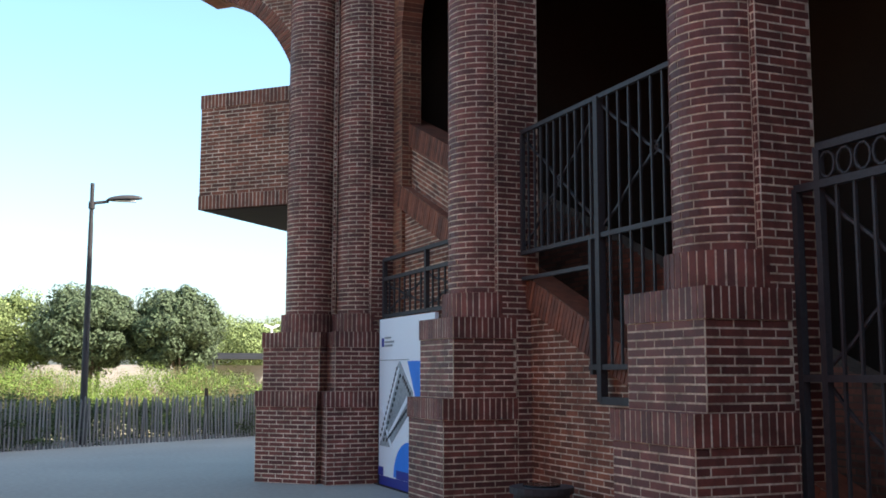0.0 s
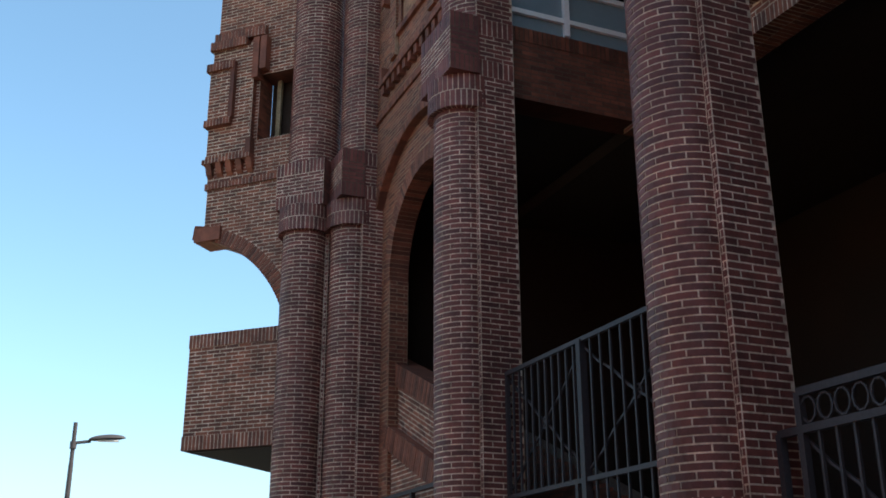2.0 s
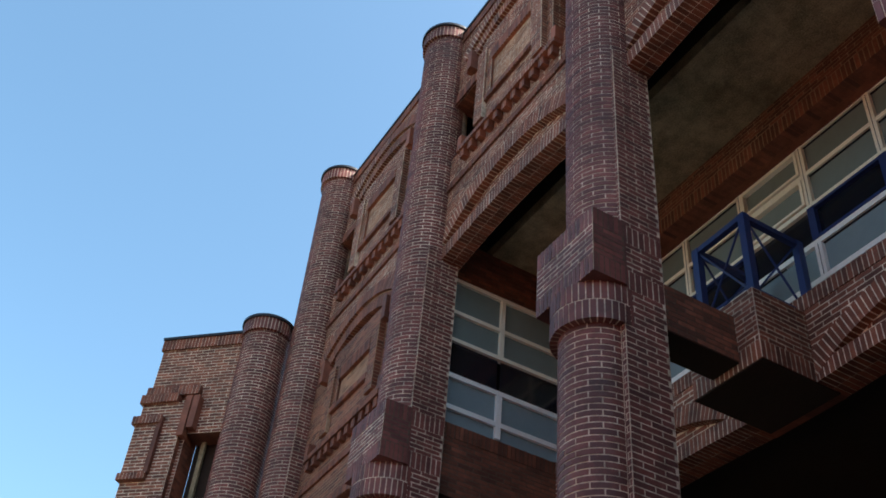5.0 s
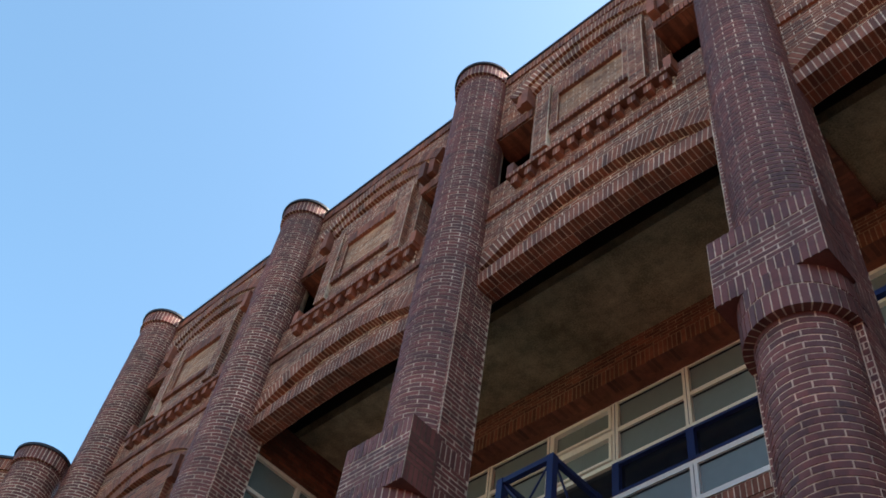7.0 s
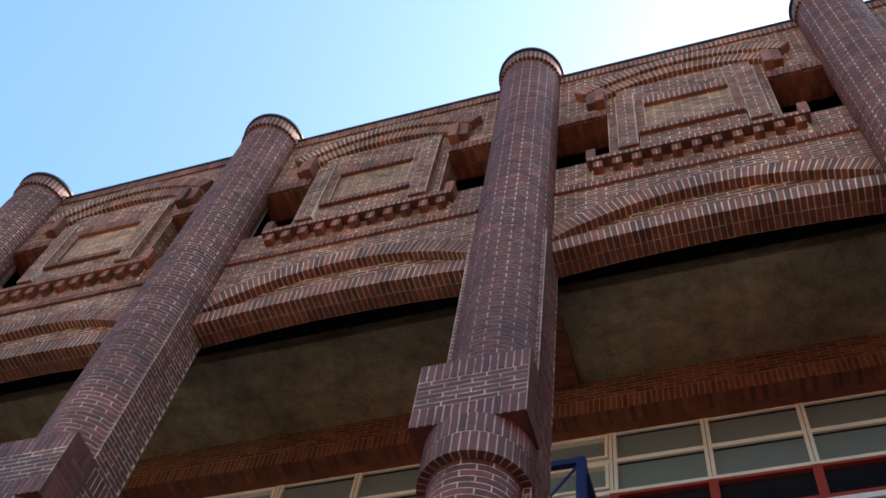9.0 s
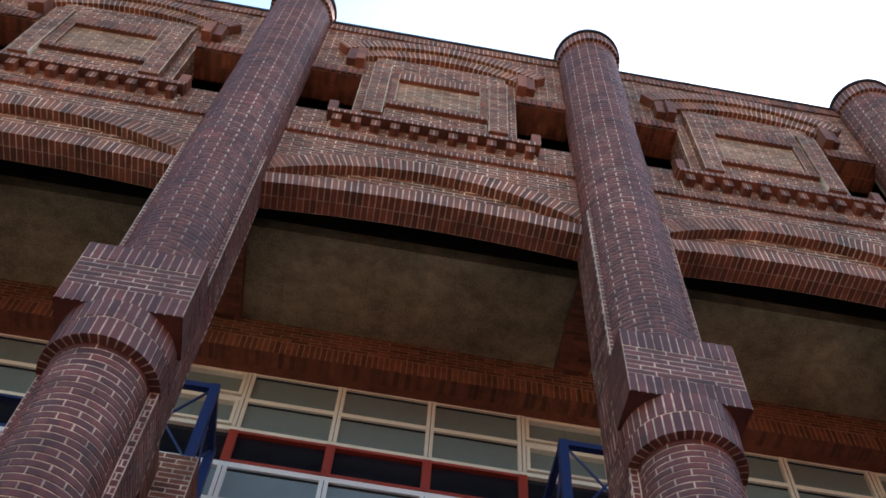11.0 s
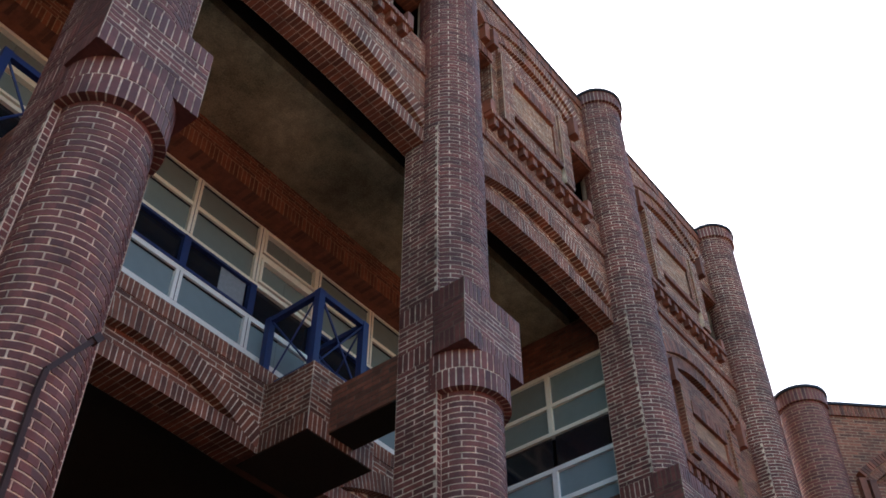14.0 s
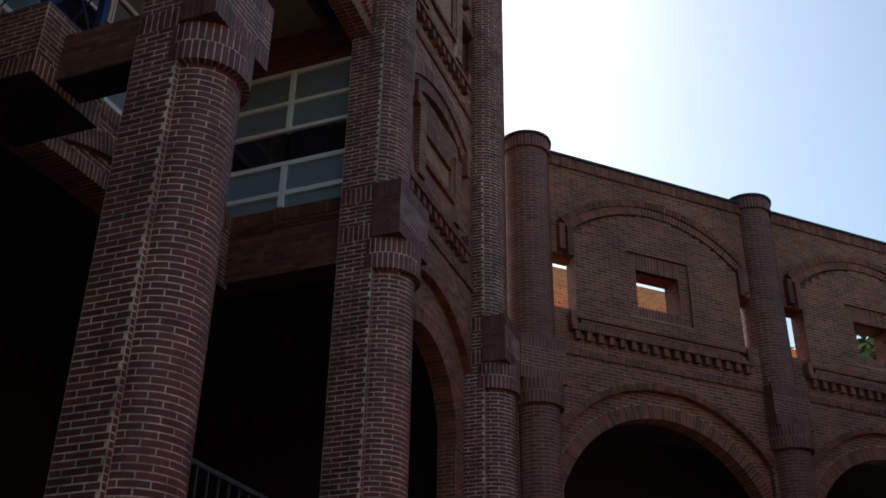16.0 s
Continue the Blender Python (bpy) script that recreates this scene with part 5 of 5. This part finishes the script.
a.drum(0.07, 5.2, 5.36, 0, n=16)
put("collar", a, lamp, "", (IRON,))
a = Acc()
bar(a, (0.02, 0.05, 5.33), (0.12, 0.35, 5.37), 0.05)
put("arm", a, lamp, "", (IRON,))
bm = bmesh.new()
bmesh.ops.create_uvsphere(bm, u_segments=20, v_segments=12, radius=1)
for v in bm.verts:
    x, y, z = v.co
    v.co = (0.15 * x * (1 - 0.25 * y), 0.40 * y, (0.10 if z > 0 else 0.03) * z + 0.03 * y)
me = bpy.data.meshes.new("head")
bm.to_mesh(me)
bm.free()
me.materials.append(IRON)
hd = new("head", me)
hd.parent = lamp
hd.matrix_local = pose(0.22, 0.68, 5.42, 0, 0, -14)
a = Acc()
a.solid(-0.08, -0.2, -0.05, 0.08, 0.25, -0.028, 0)
gl = put("glass", a, hd, "pale lamp glass", (SIGNWHITE,))

WOOD = material("weathered_stake", (0.17, 0.165, 0.165), 0.9, vary=0.4, island=0.4, bump=0.4)
FX0, FY0, FX1, FY1 = -21.0, -3.1, -28.6, 10.2
flen = math.hypot(FX1 - FX0, FY1 - FY0)
fence = place("paling_fence", "low fence of grey split chestnut stakes wired together", "fence", m=pose(FX0, FY0, 0, 0, 0, math.degrees(math.atan2(FY1 - FY0, FX1 - FX0))))
stakes = []
for j in range(6):
    a = Acc()
    w, h = 0.018 + 0.004 * random.random(), 0.93 + 0.08 * random.random()
    lean = random.uniform(-0.02, 0.02)
    a.hexa([(-w, 0.012, -0.05), (w, 0.012, -0.05), (w * 0.9 + lean, 0.012, h), (-w * 0.9 + lean, 0.012, h), (-w, -0.012, -0.05), (w, -0.012, -0.05), (w * 0.9 + lean, -0.012, h), (-w * 0.9 + lean, -0.012, h)], 0)
    a.hexa([(-w * 0.9 + lean, 0.012, h), (w * 0.9 + lean, 0.012, h), (0.004 + lean, 0.008, h + 0.06), (-0.004 + lean, 0.008, h + 0.06), (-w * 0.9 + lean, -0.012, h), (w * 0.9 + lean, -0.012, h), (0.004 + lean, -0.008, h + 0.06), (-0.004 + lean, -0.008, h + 0.06)], 0)
    stakes.append(a.mesh("stake", (WOOD,)))
ns = int(flen / 0.092)
for i in range(ns):
    s = new("stake", stakes[i % 6 if i % 5 else (i * 7) % 6])
    s.parent = fence
    s.matrix_local = pose((i + 0.5) * flen / ns + random.uniform(-0.012, 0.012), 0, random.uniform(-0.04, 0.02), 0, random.uniform(-3, 3), 0)
for z in (0.25, 0.72):
    a = Acc()
    bar(a, (0, 0.018, z), (flen, 0.018, z), 0.012)
    put("wire", a, fence, "twisted wire", (IRON,))
for i in range(3):
    a = Acc()
    x = flen * (0.22 + 0.35 * i)
    bar(a, (x, 0.05, -0.05), (x, 0.05, 1.2), 0.06)
    put("post", a, fence, "dark round post", (DARK,))


def leaf_material(name, color, vary=0.5):
    m = material(name, color, 0.7, vary=vary, island=0.8, bump=0.0, spec=0.25)
    b = m.node_tree.nodes["Principled BSDF"]
    b.inputs["Subsurface Weight"].default_value = 0.0
    return m


LEAF = leaf_material("olive_leaf", (0.075, 0.10, 0.05))
LEAF2 = leaf_material("pale_leaf", (0.16, 0.20, 0.07))
LEAF3 = leaf_material("scrub_leaf", (0.125, 0.175, 0.035))
SHRUB = leaf_material("shrub_leaf", (0.07, 0.095, 0.04))
STRAW = leaf_material("dry_grass", (0.52, 0.38, 0.22), 0.3)
BARK = material("bark", (0.10, 0.08, 0.06), 0.95, vary=0.4, bump=0.6)


def leaves(a, n, centre, radii, size, rng, shell_only=0.55, clumps=None):
    """Small bent leaf pieces scattered through clumps inside an ellipsoid."""
    centre, radii = np.array(centre), np.array(radii)
    if clumps is None:
        clumps = 26
    cc = []
    while len(cc) < clumps:
        p = rng.uniform(-1, 1, 3)
        l = np.linalg.norm(p)
        if shell_only < l < 1:
            cc.append(centre + p * radii * 0.82)
    per = n // clumps
    for c in cc:
        rc = radii * rng.uniform(0.22, 0.4)
        d = rng.normal(size=(per, 3))
        d /= np.linalg.norm(d, axis=1)[:, None]
        p = c + d * rc * rng.uniform(0.6, 1.0, (per, 1))
        t = rng.normal(size=(per, 3))
        t -= d * (t * d).sum(1)[:, None] * 0.6
        t /= np.linalg.norm(t, axis=1)[:, None]
        s = np.cross(d, t)
        s /= np.linalg.norm(s, axis=1)[:, None] + 1e-6
        L = size * rng.uniform(0.6, 1.3, (per, 1))
        k = len(a.v)
        q = np.stack([p - t * L, p + s * L * 0.5 + d * L * 0.2, p + t * L, p - s * L * 0.5 + d * L * 0.2], 1)
        a.v.extend(map(tuple, q.reshape(-1, 3).tolist()))
        a.f.extend((k + 4 * m, k + 4 * m + 1, k + 4 * m + 2, k + 4 * m + 3) for m in range(per))
        a.m.extend([0] * per)


def tree(x, y, z, h, w, mat, seed, n=5200, trunk=True):
    rng = np.random.default_rng(seed)
    t = place("tree", "broad rounded evergreen tree with dense olive foliage", "tree", group="park trees", m=pose(x, y, z))
    if trunk:
        a = Acc()
        def limb(p, q, r0, r1):
            p, q = Vector(p), Vector(q)
            d = (q - p).normalized()
            s = d.orthogonal().normalized()
            e = d.cross(s)
            b = len(a.v)
            for i in range(8):
                f = 2 * math.pi * i / 8
                o = s * math.cos(f) + e * math.sin(f)
                a.v += [tuple(p + o * r0), tuple(q + o * r1)]
            for i in range(8):
                m, l = b + 2 * i, b + 2 * ((i + 1) % 8)
                a.f.append((m, l, l + 1, m + 1))
                a.m.append(0)
        limb((0, 0, -0.5), (0.05, 0.1, h * 0.3), 0.17, 0.12)
        limb((0.05, 0.35, -0.5), (0.0, 0.5, h * 0.35), 0.13, 0.09)
        for i in range(6):
            f = i * 1.05
            limb((0, 0.2, h * 0.28), (w * 0.3 * math.cos(f), w * 0.3 * math.sin(f), h * (0.5 + 0.05 * (i % 3))), 0.08, 0.03)
        put("trunk", a, t, "dark forked trunk", (BARK,))
    a = Acc()
    leaves(a, n, (0, 0, h * 0.635), (w / 2, w / 2, h * 0.37), h * 0.017, rng, clumps=90)
    put("crown", a, t, "", (mat,))
    return t


tree(-54.5, 7.9, -0.06, 6.0, 4.7, LEAF, 3, 45000)
tree(-56.0, 3.8, -0.06, 6.0, 5.8, LEAF, 4, 45000)
tree(-60.0, 0.2, -0.06, 5.9, 6.0, LEAF2, 5, 18000)
tree(-58.0, -3.0, -0.06, 5.8, 7.0, LEAF2, 6, 16000)
tree(-70.0, 12.5, -0.06, 5.6, 8.0, LEAF2, 7, 14000)
tree(-75.0, 18.0, -0.06, 5.8, 9.0, LEAF2, 8, 14000)
tree(-80.0, 24.0, -0.06, 5.8, 10.0, LEAF2, 9, 10000)
tree(-66.0, 8.5, -0.06, 5.9, 7.0, LEAF2, 10, 12000)
tree(40.0, -2.0, -0.06, 18.5, 9.0, LEAF2, 11, 14000)
# scrub behind the fence
rng = np.random.default_rng(21)
fd = ((FX1 - FX0) / flen, (FY1 - FY0) / flen)
# Shrubs next to the fence get a darker leaf colour for the shade there.
for name, label, mat, cnt, hh, far0, far1 in (("scrub", "yellow-green sunlit scrub behind the fence", LEAF3, 120, 1.3, 3.0, 26), ("dark_scrub", "shrubs close behind the fence, leaves darkened for shade", SHRUB, 110, 0.95, 0.4, 2.6), ("dry_grass", "straw coloured dry grass tufts among scrub", STRAW, 20, 1.0, 3.5, 22)):
    a = Acc()
    for i in range(cnt):
        s, d = rng.uniform(-2, flen + 8), rng.uniform(far0, far1)
        x, y = FX0 + fd[0] * s - fd[1] * d, FY0 + fd[1] * s + fd[0] * d
        hgt = hh * rng.uniform(0.6, 1.25) * (1 + 0.025 * d)
        if mat is STRAW:
            for _ in range(260):
                px, py = x + rng.normal() * 0.5, y + rng.normal() * 0.5
                hx = hgt * rng.uniform(0.6, 1.1)
                dx, dy = rng.normal() * 0.12, rng.normal() * 0.12
                k = len(a.v)
                a.v += [(px - 0.012, py - 0.012, 0), (px + 0.012, py + 0.012, 0), (px + dx, py + dy, hx), (px + dx - 0.01, py + dy - 0.01, hx)]
                a.f.append((k, k + 1, k + 2, k + 3))
                a.m.append(0)
        else:
            leaves(a, 1400, (x, y, hgt * 0.45), (rng.uniform(0.8, 1.5), rng.uniform(0.8, 1.5), hgt * 0.6), 0.034, rng, 0.3, 14)
    tagged(put(name, a, None, "", (mat,)), label, "shrubs", kind="stuff")
# pale boundary wall, white house, canopy and far lamp in the distance
a = Acc()
a.solid(-64, -30, 0, -63.6, 60, 2.0, 0)
tagged(put("boundary_wall", a, None, "", (CONCRETE,)), "long pale boundary wall beyond the planting", "wall", kind="structure")
hs = place("white_house", "small white house half hidden by trees", "house", m=pose(-68, -3.2, 0))
a = Acc()
a.solid(-2, -1.6, 0, 2, 1.6, 3.6, 0)
put("wall", a, hs, "", (SIGNWHITE,))
a = Acc()
a.hexa([(-2.2, 1.8, 3.6), (2.2, 1.8, 3.6), (0.4, 0.2, 4.3), (-0.4, 0.2, 4.3), (-2.2, -1.8, 3.6), (2.2, -1.8, 3.6), (0.4, -0.2, 4.3), (-0.4, -0.2, 4.3)], 0)
put("roof", a, hs, "", (SUNBRICK,))
cp = place("canopy", "dark flat canopy on thin posts far behind", "canopy", m=pose(-62.5, 13.0, 0))
a = Acc()
a.solid(-1.5, -2.2, 2.35, 1.5, 2.2, 2.7, 0)
put("roof", a, cp, "", (FLASH,))
for y in (-2.0, 2.0):
    a = Acc()
    bar(a, (1.3, y, 0), (1.3, y, 2.35), 0.1)
    put("post", a, cp, "", (FLASH,))
fl = place("street_lamp", "distant white twin-headed street lamp", "street lamp", m=pose(-62, 14.6, 0))
a = Acc()
bar(a, (0, 0, 0), (0, 0, 4.3), 0.1)
put("pole", a, fl, "", (WHITE,))
for s in (-1, 1):
    a = Acc()
    bar(a, (0, 0, 4.25), (0, 0.45 * s, 4.4), 0.12)
    put("head", a, fl, "", (WHITE,))

# ---- single bricks nearest the camera ----
for ob, me, m in PIECES:
    p = new("brick", me)
    p.parent = ob
    p.matrix_local = m
